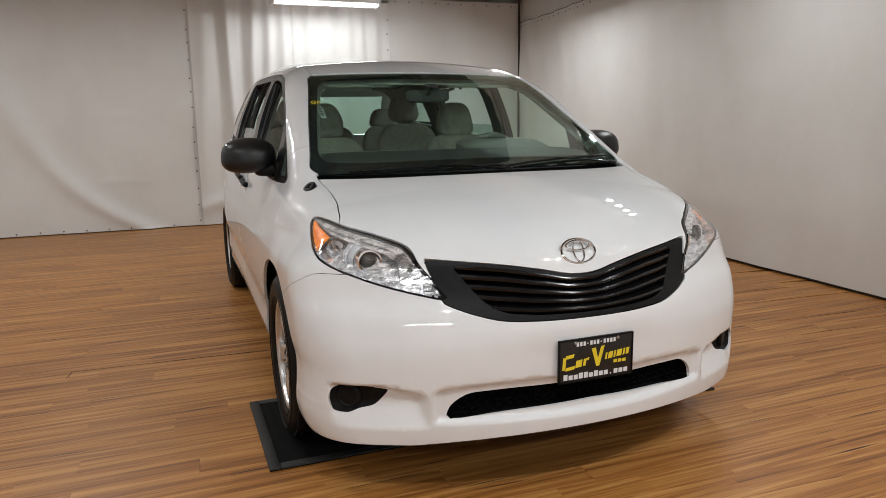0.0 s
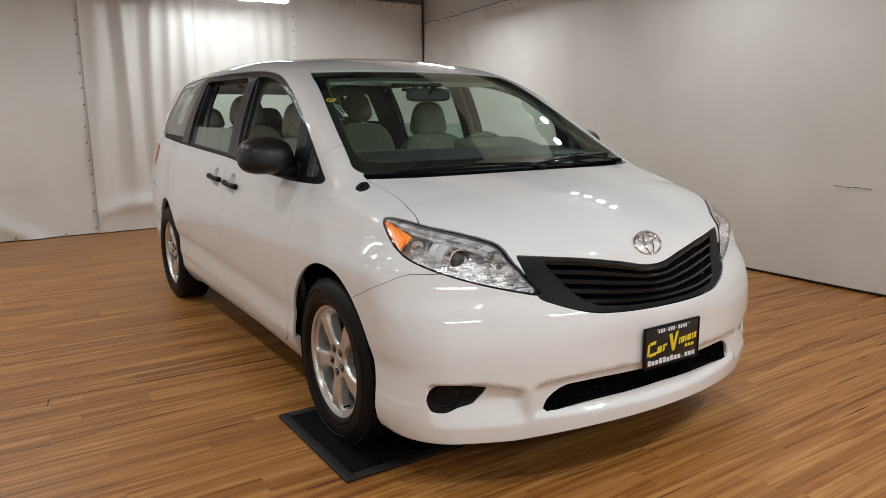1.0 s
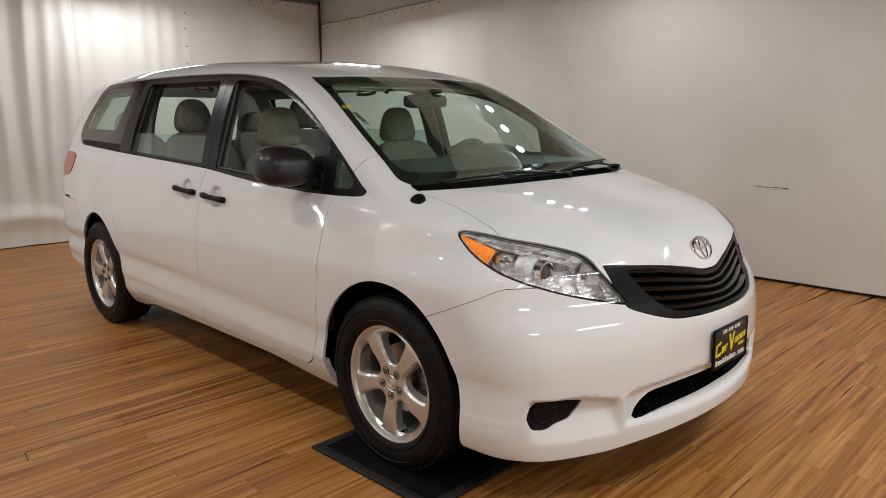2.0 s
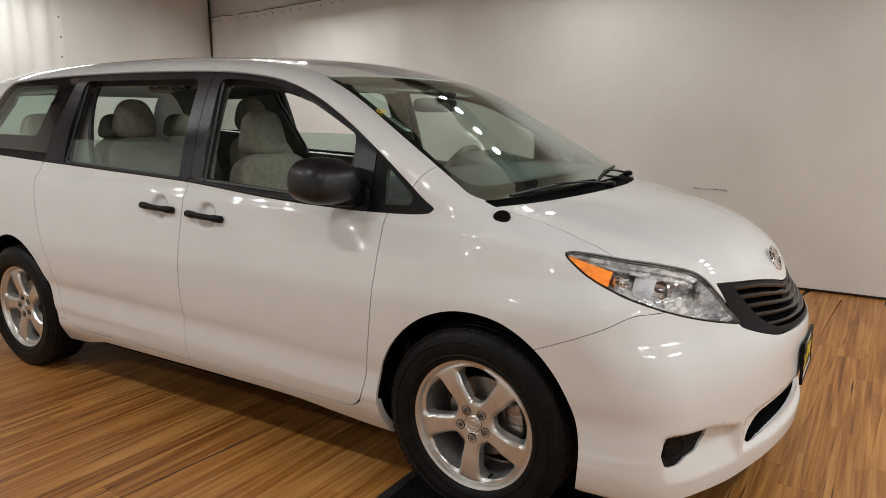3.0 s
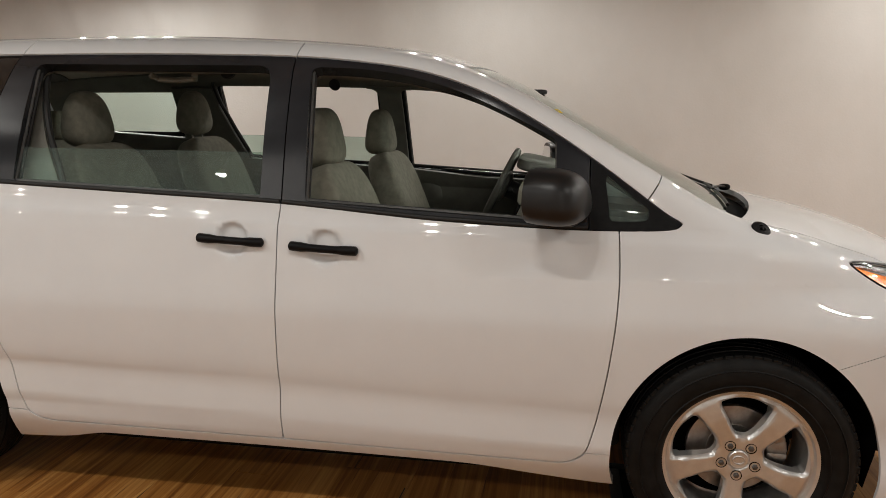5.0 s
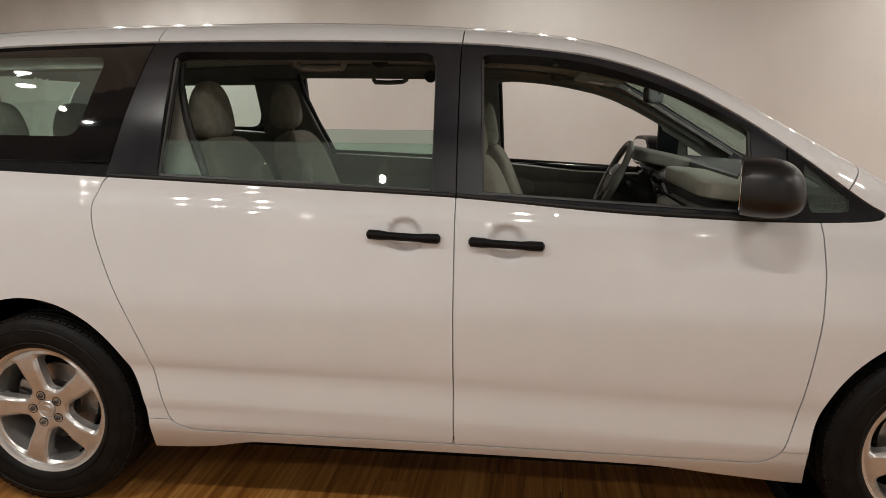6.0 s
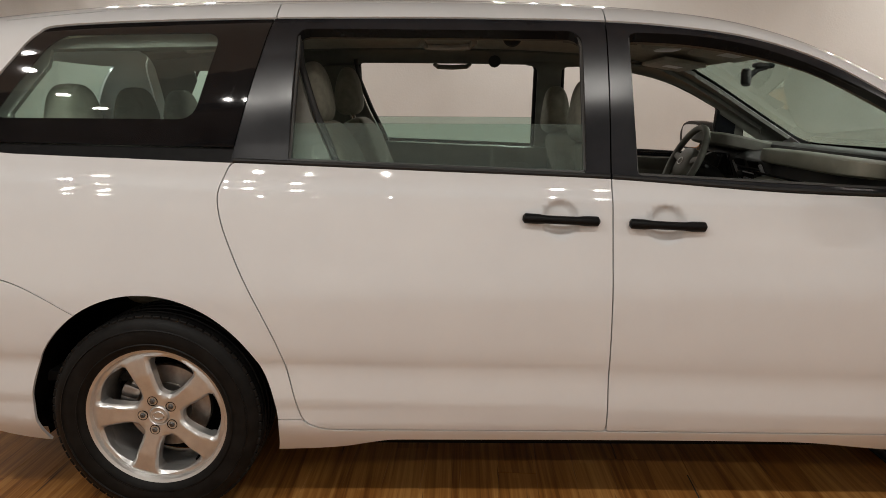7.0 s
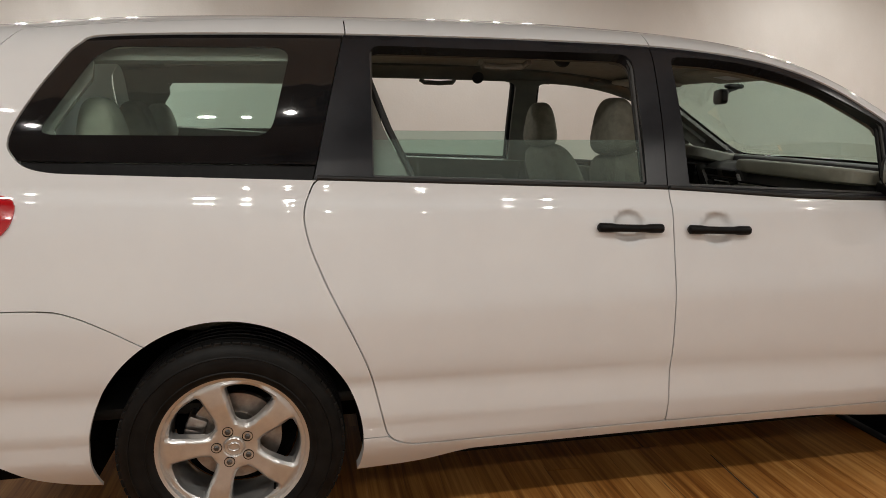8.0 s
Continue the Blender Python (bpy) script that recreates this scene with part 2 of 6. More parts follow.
def skin(p):
    """Below nought inside the van's body."""
    x, y, z = p[..., 0], np.abs(p[..., 1]), p[..., 2]
    cups = sum(np.exp(-(((x - cx) ** 2 + (z - cz) ** 2) / 0.053 ** 2) ** 4) for cx, cz in HANDLE_CUPS)
    rise = z + 0.035 * (x + 1.5) * np.clip((z - 0.8) / 0.3, 0, 1) * np.clip((1.55 - z) / 0.3, 0, 1)
    rise = rise + 0.030 * (np.clip(x, -2.6, -0.4) + 1.0) * np.clip((0.62 - z) / 0.08, 0, 1) * np.clip((z - 0.33) / 0.06, 0, 1)
    waist = 0.028 * np.clip((x + 1.2) / 0.9, 0, 1) * np.clip((z - 0.93) / 0.15, 0, 1)
    waist = waist + 0.046 * np.clip((x + 0.05) / 0.35, 0, 1) * np.exp(-((z - 0.92) / 0.065) ** 2)
    waist = waist - 0.050 * np.clip((x - 0.28) / 0.12, 0, 1) * np.clip((0.37 - z) / 0.14, 0, 1)
    side = (y - SIDE(rise) - PLAN(x) + waist + 0.020 * cups) * 0.95
    # fog pocket with its sloping floor, chamfer round the lower intake, chin
    pocket = np.clip((z - 0.280) / 0.095, 0, 1) * step((0.438 - 0.22 * np.maximum(0.72 - y, 0) - z) / 0.006) * step((y - 0.575 - 0.15 * (z - 0.31)) / 0.012) * step((0.862 - y) / 0.014)
    surround = step((0.447 - 0.30 * y ** 4 - z) / 0.008) * step((z - 0.312) / 0.009) * step((0.548 - y) / 0.010)
    nose = (x + 0.040 * pocket + 0.023 * surround - NOSE(z) + 0.355 * y ** 2 - BULGE(z) * np.exp(-(y / 0.36) ** 2)) * 0.82
    droop = np.clip(0.075 + 0.20 * (x - 0.14), 0.03, 0.105)
    hood = (z - HOOD(x) + droop * y ** 2 + 0.03 * y ** 6) * 0.95
    roof = (z - ROOF(x) + 0.10 * y ** 2) * 0.98
    screen = (x - SCREEN(z) + 0.15 * y ** 2 + 0.03 * y ** 4) * 0.50
    tail = (-4.10 - x + 0.10 * y ** 2 + 0.30 * np.maximum(z - 1.05, 0)) * 0.95
    low = smax(smax(side, nose, 0.13), hood, 0.105)
    high = smax(smax(side, screen, 0.07), roof, 0.11)
    body = smin(low, high, 0.03)
    return smax(smax(body, tail, 0.14), 0.20 - z, 0.022)


def grad(f, p, e=1e-3):
    g = np.stack([f(p + d) - f(p - d) for d in np.eye(3) * e], -1)
    return g / np.maximum(np.linalg.norm(g, axis=-1, keepdims=True), 1e-9)


def nets(f, lo, hi, h):
    """The nought surface of f as quads (surface nets), pulled onto it."""
    ax = [np.arange(a, b + h, h) for a, b in zip(lo, hi)]
    g = np.stack(np.meshgrid(*ax, indexing="ij"), -1)
    v = f(g)
    s = v < 0
    n = [len(a) - 1 for a in ax]
    total, count = np.zeros((*n, 3)), np.zeros(n)
    corner = [(i, j, k) for i in (0, 1) for j in (0, 1) for k in (0, 1)]
    cut = lambda arr, c: arr[c[0]:c[0] + n[0], c[1]:c[1] + n[1], c[2]:c[2] + n[2]]
    for a in corner:
        for axis in range(3):
            if a[axis]:
                continue
            b = tuple(a[i] + (i == axis) for i in range(3))
            va, vb = cut(v, a), cut(v, b)
            cross = (va < 0) != (vb < 0)
            t = np.where(cross, va / np.where(cross, va - vb, 1), 0)
            p = cut(g, a) + t[..., None] * (cut(g, b) - cut(g, a))
            total += np.where(cross[..., None], p, 0)
            count += cross
    live = count > 0
    index = np.full(n, -1)
    index[live] = np.arange(live.sum())
    pts = total[live] / count[live][:, None]
    for _ in range(3):
        e = 1e-3
        gr = np.stack([f(pts + d) - f(pts - d) for d in np.eye(3) * e], -1) / (2 * e)
        pts = pts - np.clip(f(pts) / np.maximum((gr ** 2).sum(-1), 1e-3), -h, h)[:, None] * gr
    faces = []
    for axis in range(3):
        b, c = (axis + 1) % 3, (axis + 2) % 3
        sl = [slice(1, -1)] * 3
        sl[axis] = slice(0, -1)
        s0 = s[tuple(sl)]
        sl[axis] = slice(1, None)
        s1 = s[tuple(sl)]
        at = np.argwhere(s0 != s1)
        flip = s0[tuple(at.T)]
        at[:, b] += 1
        at[:, c] += 1
        q = []
        for db, dc in ((1, 1), (0, 1), (0, 0), (1, 0)):
            w = at.copy()
            w[:, b] -= db
            w[:, c] -= dc
            q.append(index[tuple(w.T)])
        q = np.stack(q, 1)
        q[~flip] = q[~flip][:, ::-1]
        faces.append(q)
    return pts, np.concatenate(faces)


def clip(sheet, d):
    """The part of the sheet in which d is below nought, cut along d's own curve."""
    v, f = sheet
    dv = d(v) if callable(d) else d
    dv = np.where(np.abs(dv) < 4e-4, -4e-4, dv)
    ins = dv < 0
    fi = ins[f]
    whole, mixed = fi.all(1), fi.any(1) & ~fi.all(1)
    verts, made, extra = [], {}, []
    start = len(v)
    for q in f[mixed]:
        q = [int(q[0]), int(q[1]), int(q[2])] + ([int(q[3])] if q[3] != q[2] else [])
        poly = []
        for a, b in zip(q, q[1:] + q[:1]):
            if ins[a]:
                poly.append(a)
            if ins[a] != ins[b]:
                key = (min(a, b), max(a, b))
                if key not in made:
                    t = dv[key[0]] / (dv[key[0]] - dv[key[1]])
                    made[key] = start + len(verts)
                    verts.append(v[key[0]] + t * (v[key[1]] - v[key[0]]))
                poly.append(made[key])
        if len(poly) == 4:
            extra.append(poly)
        else:
            for i in range(1, len(poly) - 1):
                extra.append([poly[0], poly[i], poly[i + 1], poly[i + 1]])
    nv = np.concatenate([v, np.array(verts)]) if verts else v
    nf = np.concatenate([f[whole], np.array(extra, int)]) if extra else f[whole]
    used = np.unique(nf)
    back = np.zeros(len(nv), int)
    back[used] = np.arange(len(used))
    return nv[used], back[nf]


def clips(sheet, *ds):
    for d in ds:
        if len(sheet[1]):
            sheet = clip(sheet, d)
    return sheet


def sheet_mesh(name, sheet, f, inset=0.0, thick=0.012):
    """A skin sheet with a thickness and square edges, shaded by the skin's own slope."""
    v, q = sheet
    nrm = grad(f, v)
    out, inn = v - nrm * inset, v - nrm * (inset + thick)
    n = len(v)
    tri = lambda r: (r[0], r[1], r[2]) if r[2] == r[3] else tuple(r)
    edges = {}
    faces, normals = [], []
    for r in q.tolist():
        r = tri(r)
        faces.append(r)
        normals.extend(nrm[list(r)])
        faces.append(tuple(i + n for i in reversed(r)))
        normals.extend(-nrm[list(reversed(r))])
        for a, b in zip(r, r[1:] + r[:1]):
            edges[(a, b)] = edges.get((a, b), 0) + 1
    rim, at = [], 2 * n
    for (a, b) in edges:
        if (b, a) not in edges:
            p = [out[a], inn[a], inn[b], out[b]]
            c = np.cross(p[1] - p[0], p[3] - p[0])
            c = c / max(np.linalg.norm(c), 1e-12)
            rim.extend(p)
            faces.append((at, at + 1, at + 2, at + 3))
            normals.extend([c] * 4)
            at += 4
    allv = np.concatenate([out, inn] + ([np.array(rim)] if rim else []))
    me = bpy.data.meshes.new(name)
    me.from_pydata(allv.tolist(), [], faces)
    me.polygons.foreach_set("use_smooth", [True] * len(me.polygons))
    if len(me.loops) == len(normals):
        me.normals_split_custom_set(np.array(normals).tolist())
    me.update()
    return me


def spline(pts, n=6, closed=True):
    """A smooth curve through points."""
    p = np.array(pts, float)
    m = len(p)
    out = []
    for i in range(m if closed else m - 1):
        a, b, c, d = (p[(i + k) % m] if closed else p[min(max(i + k, 0), m - 1)] for k in (-1, 0, 1, 2))
        for t in np.arange(n) / n:
            out.append(0.5 * (2 * b + (c - a) * t + (2 * a - 5 * b + 4 * c - d) * t ** 2 + (3 * b - a - 3 * c + d) * t ** 3))
    if not closed:
        out.append(p[-1])
    return np.array(out)


def rounded(pts, r, n=5):
    """A polygon with its corners rounded; r: one radius or one for each corner."""
    p = [np.array(q, float) for q in pts]
    out = []
    for i, b in enumerate(p):
        a, c = p[i - 1], p[(i + 1) % len(p)]
        rad = r[i] if hasattr(r, "__len__") else r
        u, w = (a - b), (c - b)
        lu, lw = np.linalg.norm(u), np.linalg.norm(w)
        k = min(rad, 0.45 * lu, 0.45 * lw)
        s, e = b + u / lu * k, b + w / lw * k
        for t in np.linspace(0, 1, n):
            out.append((1 - t) ** 2 * s + 2 * t * (1 - t) * b + t * t * e)
    return np.array(out)


def signed(poly, q):
    """Distance of the points q to a polygon's outline, below nought within."""
    best, inside = np.full(len(q), 1e9), np.zeros(len(q), bool)
    for a, b in zip(poly, np.roll(poly, -1, 0)):
        ab, aq = b - a, q - a
        t = np.clip((aq @ ab) / max(ab @ ab, 1e-12), 0, 1)
        best = np.minimum(best, np.hypot(*(aq - t[:, None] * ab).T))
        with np.errstate(divide="ignore", invalid="ignore"):
            hit = ((a[1] > q[:, 1]) != (b[1] > q[:, 1])) & (q[:, 0] < (b[0] - a[0]) * (q[:, 1] - a[1]) / (b[1] - a[1]) + a[0])
        inside ^= hit
    return np.where(inside, -best, best)


def seen_along(poly, axes, grow=0.0, flip=False):
    """A cutter: the outline seen along one axis; flip keeps the outside."""
    poly = np.asarray(poly, float)

    def d(v):
        q = np.stack([v[:, axes[0]], np.abs(v[:, axes[1]]) if axes[1] == 1 else v[:, axes[1]]], 1)
        if axes[0] == 1:
            q[:, 0] = np.abs(q[:, 0])
        s = signed(poly, q) - grow
        return -s if flip else s
    return d


def from_side(poly, grow=0.0, flip=False):
    return seen_along(poly, (0, 2), grow, flip)


def from_front(poly, grow=0.0, flip=False):
    return seen_along(poly, (1, 2), grow, flip)


def both(*ds):
    """The intersection of several cutters as one (for cutting it away)."""
    return lambda v: np.max([d(v) for d in ds], 0)


def away(d):
    return lambda v: -d(v)


def meet(fun, a, b):
    """Where fun of one number crosses nought between arrays a and b."""
    for _ in range(40):
        m = (a + b) / 2
        low = fun(m) < 0
        a, b = np.where(low, m, a), np.where(low, b, m)
    return (a + b) / 2


def skin_x(y, z):
    y, z = np.broadcast_arrays(np.asarray(y, float), np.asarray(z, float))
    return meet(lambda x: skin(np.stack([x, y, z], -1)), np.full(y.shape, -1.3), np.full(y.shape, 1.4))


def skin_y(x, z):
    x, z = np.broadcast_arrays(np.asarray(x, float), np.asarray(z, float))
    return meet(lambda y: skin(np.stack([x, y, z], -1)), np.full(x.shape, 0.2), np.full(x.shape, 1.3))


# ---- the van ----
van = thing("minivan", "white minivan with black pillars and lowered windows, on rubber mats", "minivan")
van.scale, van.location = (1, 1.033, 1), (0, 0.006, 0)
SKIN = nets(skin, (-4.25, -1.05, 0.14), (1.08, 1.05, 1.85), 0.018)
fn = np.cross(SKIN[0][SKIN[1][:, 1]] - SKIN[0][SKIN[1][:, 0]], SKIN[0][SKIN[1][:, 2]] - SKIN[0][SKIN[1][:, 0]])
wrong = (fn * grad(skin, SKIN[0][SKIN[1]].mean(1))).sum(1) < 0
SKIN[1][wrong] = SKIN[1][wrong][:, ::-1]

# outlines seen from the side (x, z)
DLO = spline([(-0.208, 1.098), (-0.262, 1.080), (-0.45, 1.076), (-0.67, 1.081), (-1.02, 1.099), (-1.53, 1.141), (-2.1, 1.169), (-2.74, 1.199),
              (-3.33, 1.223), (-3.55, 1.238), (-3.625, 1.285), (-3.632, 1.345), (-3.572, 1.457), (-3.50, 1.560), (-3.445, 1.622), (-3.36, 1.651),
              (-2.9, 1.662), (-2.25, 1.661), (-1.84, 1.653), (-1.53, 1.642), (-1.3, 1.622), (-1.07, 1.585), (-0.855, 1.513),
              (-0.65, 1.404), (-0.456, 1.275), (-0.267, 1.136)])
FRONT_DOOR = rounded([(-0.406, 1.215), (-0.398, 0.922), (-0.408, 0.775), (-0.427, 0.618), (-0.455, 0.45), (-0.486, 0.345), (-0.545, 0.305),
                      (-1.10, 0.308), (-1.530, 0.311), (-1.530, 1.215), (-1.0, 1.215)], [0.06] * 8 + [0.004, 0.06, 0.06])
FRONT_DOOR_TOP = np.array([(-0.497, 1.0), (-0.497, 1.34), (-0.8, 1.70), (-1.530, 1.75), (-1.530, 1.0)])
SLIDE_DOOR = rounded([(-1.530, 1.20), (-1.530, 0.311), (-1.95, 0.313), (-2.46, 0.315), (-2.535, 0.345), (-2.552, 0.42), (-2.590, 0.591), (-2.648, 0.726),
                      (-2.718, 0.871), (-2.770, 1.01), (-2.785, 1.105), (-2.742, 1.20)], [0.005, 0.005, 0.1, 0.05, 0.05, 0.06, 0.1, 0.1, 0.1, 0.1, 0.06, 0.02])
SLIDE_OPEN = rounded([(-2.560, 1.202), (-1.608, 1.157), (-1.610, 1.611), (-2.546, 1.628)], [0.012, 0.012, 0.05, 0.035])
FRONT_OPEN = rounded([(-1.446, 1.150), (-0.60, 1.098), (-0.606, 1.360), (-0.740, 1.430), (-0.912, 1.511), (-1.090, 1.567), (-1.270, 1.597), (-1.462, 1.605)],
                     [0.01, 0.01, 0.02, 0.08, 0.1, 0.1, 0.1, 0.03])
VENT_PANE = rounded([(-0.450, 1.254), (-0.305, 1.138), (-0.315, 1.106), (-0.430, 1.104)], [0.01, 0.02, 0.015, 0.008])
HEADLIGHT = spline([(0.296, 0.988), (0.348, 0.946), (0.405, 0.914), (0.488, 0.880), (0.575, 0.844), (0.655, 0.798), (0.710, 0.769), (0.760, 0.746), (0.789, 0.735), (0.776, 0.755),
                    (0.750, 0.793), (0.706, 0.862), (0.666, 0.901), (0.620, 0.925), (0.536, 0.952), (0.44, 0.972), (0.36, 0.986)])
QUARTER_FRONT = curve([(1.05, -2.79), (1.22, -2.742), (1.45, -2.685), (1.70, -2.620)])
BUMPER_TOP = curve([(0.0, 0.575), (0.25, 0.686), (0.35, 0.728), (0.47, 0.782), (0.56, 0.822), (0.64, 0.82), (0.72, 0.78), (0.80, 0.75), (1.1, 0.745)])
REAR_TOP = curve([(-4.3, 0.835), (-3.66, 0.831), (-3.53, 0.826), (-3.46, 0.806), (-3.39, 0.773), (-3.28, 0.711), (-3.0, 0.57)])
REAR_BASE = curve([(-4.3, 0.37), (-3.75, 0.340), (-3.65, 0.280), (-3.48, 0.232), (-3.40, 0.226), (-3.0, 0.225)])
SILL_BASE = curve([(-2.65, 0.210), (-2.42, 0.230), (-2.22, 0.268), (-1.6, 0.268), (-1.0, 0.266), (-0.86, 0.262), (-0.66, 0.238), (-0.38, 0.206)])
HOOD_EDGE = curve([(-0.3, 0.72), (-0.036, 0.755), (0.12, 0.742), (0.25, 0.738), (0.34, 0.750), (0.39, 0.757), (0.44, 0.773), (0.6, 0.80), (1.0, 0.9)])
# outlines seen from the front (|y|, z)
GRILLE = rounded([(-0.02, 0.797), (0.055, 0.799), (0.14, 0.819), (0.29, 0.845), (0.545, 0.872), (0.500, 0.722), (0.430, 0.693), (0.330, 0.664), (0.20, 0.659), (-0.02, 0.660)],
                 [0.0, 0.05, 0.06, 0.1, 0.01, 0.01, 0.05, 0.06, 0.05, 0.0])
GRILLE_HOLE = rounded([(-0.02, 0.786), (0.06, 0.788), (0.15, 0.808), (0.29, 0.834), (0.462, 0.850), (0.375, 0.727), (0.318, 0.690), (0.20, 0.678), (-0.02, 0.676)],
                      [0.0, 0.05, 0.06, 0.1, 0.01, 0.04, 0.03, 0.05, 0.0])
LOWER = rounded([(-0.02, 0.421), (0.30, 0.420), (0.446, 0.410), (0.503, 0.366), (0.516, 0.316), (0.31, 0.331), (-0.02, 0.342)], [0, 0.1, 0.05, 0.04, 0.012, 0.1, 0])
FOG = rounded([(0.884, 0.385), (0.866, 0.430), (0.806, 0.441), (0.684, 0.421), (0.730, 0.364), (0.785, 0.352), (0.822, 0.332), (0.866, 0.338)], [0.03, 0.03, 0.03, 0.012, 0.02, 0.02, 0.03, 0.03])
WINDSCREEN = rounded([(-0.02, 1.616), (0.35, 1.614), (0.616, 1.602), (0.690, 1.40), (0.752, 1.195), (0.770, 1.150), (0.74, 1.128), (-0.02, 1.135)],
                     [0, 0.1, 0.03, 0.2, 0.1, 0.03, 0.05, 0])

arch_front = lambda v: np.where(np.abs(v[:, 1]) > 0.5, (np.hypot(v[:, 0] / 0.406, (v[:, 2] - 0.345) / 0.430) - 1) * 0.42, 1)
arch_rear = lambda v: np.where(np.abs(v[:, 1]) > 0.5, (np.hypot((v[:, 0] + 3.04) / 0.424, (v[:, 2] - 0.345) / 0.434) - 1) * 0.42, 1)
ahead_of = lambda x: (lambda v: x - v[:, 0])
behind = lambda x: (lambda v: v[:, 0] - x)
above = lambda z: (lambda v: (z(v[:, 0]) if callable(z) else z) - v[:, 2])
below = lambda z: (lambda v: v[:, 2] - (z(v[:, 0]) if callable(z) else z))
wide = lambda y: (lambda v: (y(v[:, 0]) if callable(y) else y) - np.abs(v[:, 1]))
narrow = lambda y: (lambda v: np.abs(v[:, 1]) - (y(v[:, 0]) if callable(y) else y))
GAP = 0.0022
right_side = lambda v: v[:, 1]
left_side = lambda v: -v[:, 1]

no_arch = (away(arch_front), away(arch_rear))
BODY = clips(SKIN, *no_arch, above(0.204))
FLANK = clips(BODY, wide(0.40))
FRONT = clips(BODY, ahead_of(-0.55))
dlo_out, dlo_in = from_side(DLO, GAP, True), from_side(DLO, -GAP * 0.5)
lamp_zone = both(from_side(HEADLIGHT), wide(0.40))
screen_zone = both(from_front(WINDSCREEN), ahead_of(-1.3), lambda v: 1.10 - v[:, 2])
grow = lambda d, g: (lambda v: d(v) - g)

# hood and wings
hood_back = lambda v: (0.145 - 0.27 * v[:, 1] ** 2) - v[:, 0]
part("hood", sheet_mesh("hood", clips(FRONT, hood_back, narrow(lambda x: HOOD_EDGE(x) - GAP), above(lambda x: BUMPER_TOP(x)), away(grow(lamp_zone, GAP)),
                                      from_front(GRILLE, GAP, True), lambda v: 0.79 - v[:, 2]), skin, 0.0, 0.02), PAINT, van)
part("front_bumper", sheet_mesh("front_bumper", clips(FRONT, ahead_of(0.10), below(lambda x: BUMPER_TOP(x) - GAP), away(grow(lamp_zone, GAP)), from_front(GRILLE, GAP, True),
                                                      from_front(LOWER, 0, True), away(both(from_front(FOG), ahead_of(0.4))),
                                                      lambda v: (0.222 + 0.03 * np.clip(1 - (v[:, 1] / 0.62) ** 2, 0, 1)) - v[:, 2]), skin, 0.0, 0.012), PAINT, van)
gate_at = lambda z: np.interp(z, [1.55, 1.61, 1.66, 1.75], [-3.690, -3.682, -3.640, -3.52])
gate_line = lambda v: gate_at(v[:, 2]) + GAP - v[:, 0]
pillar_cut = lambda v: 0.55 * v[:, 2] - 0.8 * v[:, 0] - 0.8955
for name, half in (("right", right_side), ("left", left_side)):
    side_flank = clips(FLANK, half)
    part("front_wing", sheet_mesh("front_wing", clips(side_flank, ahead_of(-0.62), above(lambda x: np.where(x > 0, BUMPER_TOP(x), 0.3535)), away(both(from_side(FRONT_DOOR, GAP), below(1.102))),
                                                     dlo_out, wide(lambda x: np.where(x > -0.06, HOOD_EDGE(x) + GAP, 0)), away(grow(lamp_zone, GAP)), away(grow(screen_zone, 0.004)),
                                                     lambda v: np.where(v[:, 2] < 1.085, -1.0, pillar_cut(v) + GAP), ahead_of(-0.50), lambda v: np.where((v[:, 0] > 0.45) & (v[:, 2] < 0.7), 1.0, -1.0)), skin), PAINT, van)
    door = part("front_door", sheet_mesh("front_door", clips(side_flank, from_side(FRONT_DOOR, -GAP), dlo_out, below(1.3)), skin, 0, 0.02), PAINT, van)
    slide = part("sliding_door", sheet_mesh("sliding_door", clips(side_flank, from_side(SLIDE_DOOR, -GAP), dlo_out, below(1.3)), skin, 0, 0.02), PAINT, van)
    part("sill", sheet_mesh("sill", clips(side_flank, ahead_of(-2.66), behind(-0.38), below(0.3505), away(from_side(FRONT_DOOR, GAP * 2.2)), away(from_side(SLIDE_DOOR, GAP * 2.2)), above(SILL_BASE),
                                          lambda v: np.where((v[:, 2] > 0.33) & (v[:, 0] > -2.45) & (v[:, 0] < -0.6), 1.0, -1.0)), skin, 0, 0.03), PAINT, van)
    part("quarter_panel", sheet_mesh("quarter_panel", clips(side_flank, behind(-2.40), gate_line, below(lambda x: np.where(x > -3.60, 1.630, 1.9)), away(from_side(SLIDE_DOOR, GAP)), dlo_out,
                                                            lambda v: np.where(v[:, 0] < -3.2, REAR_TOP(v[:, 0]) - v[:, 2] + GAP, -1), above(lambda x: np.where(x > -2.66, 0.354, 0.2)),
                                                            lambda v: np.where((v[:, 0] > -2.56) & (v[:, 2] > 0.5), 1.0, -1.0)), skin), PAINT, van)
    shut = lambda v: np.minimum(np.abs(from_side(FRONT_DOOR)(v)), np.abs(from_side(SLIDE_DOOR)(v))) - 0.013
    for a, b in ((-1.0, -0.3), (-1.9, -1.2), (-2.9, -2.2)):
        part("shut_face", sheet_mesh("shut_face", clips(side_flank, behind(b), ahead_of(a), below(1.16), above(lambda x: np.full(np.shape(x), 0.328)), dlo_out, shut), skin, 0.020, 0.004), PAINT, van, "white painted door shut face")
    # black sheet added behind the lower door gap to darken it like shade
    part("gap_backing", sheet_mesh("gap_backing", clips(side_flank, behind(-0.50), ahead_of(-2.54), below(0.326), above(0.298)), skin, 0.0215, 0.004), SEAL, van, "black backing sheet added to shade the gap under the doors")
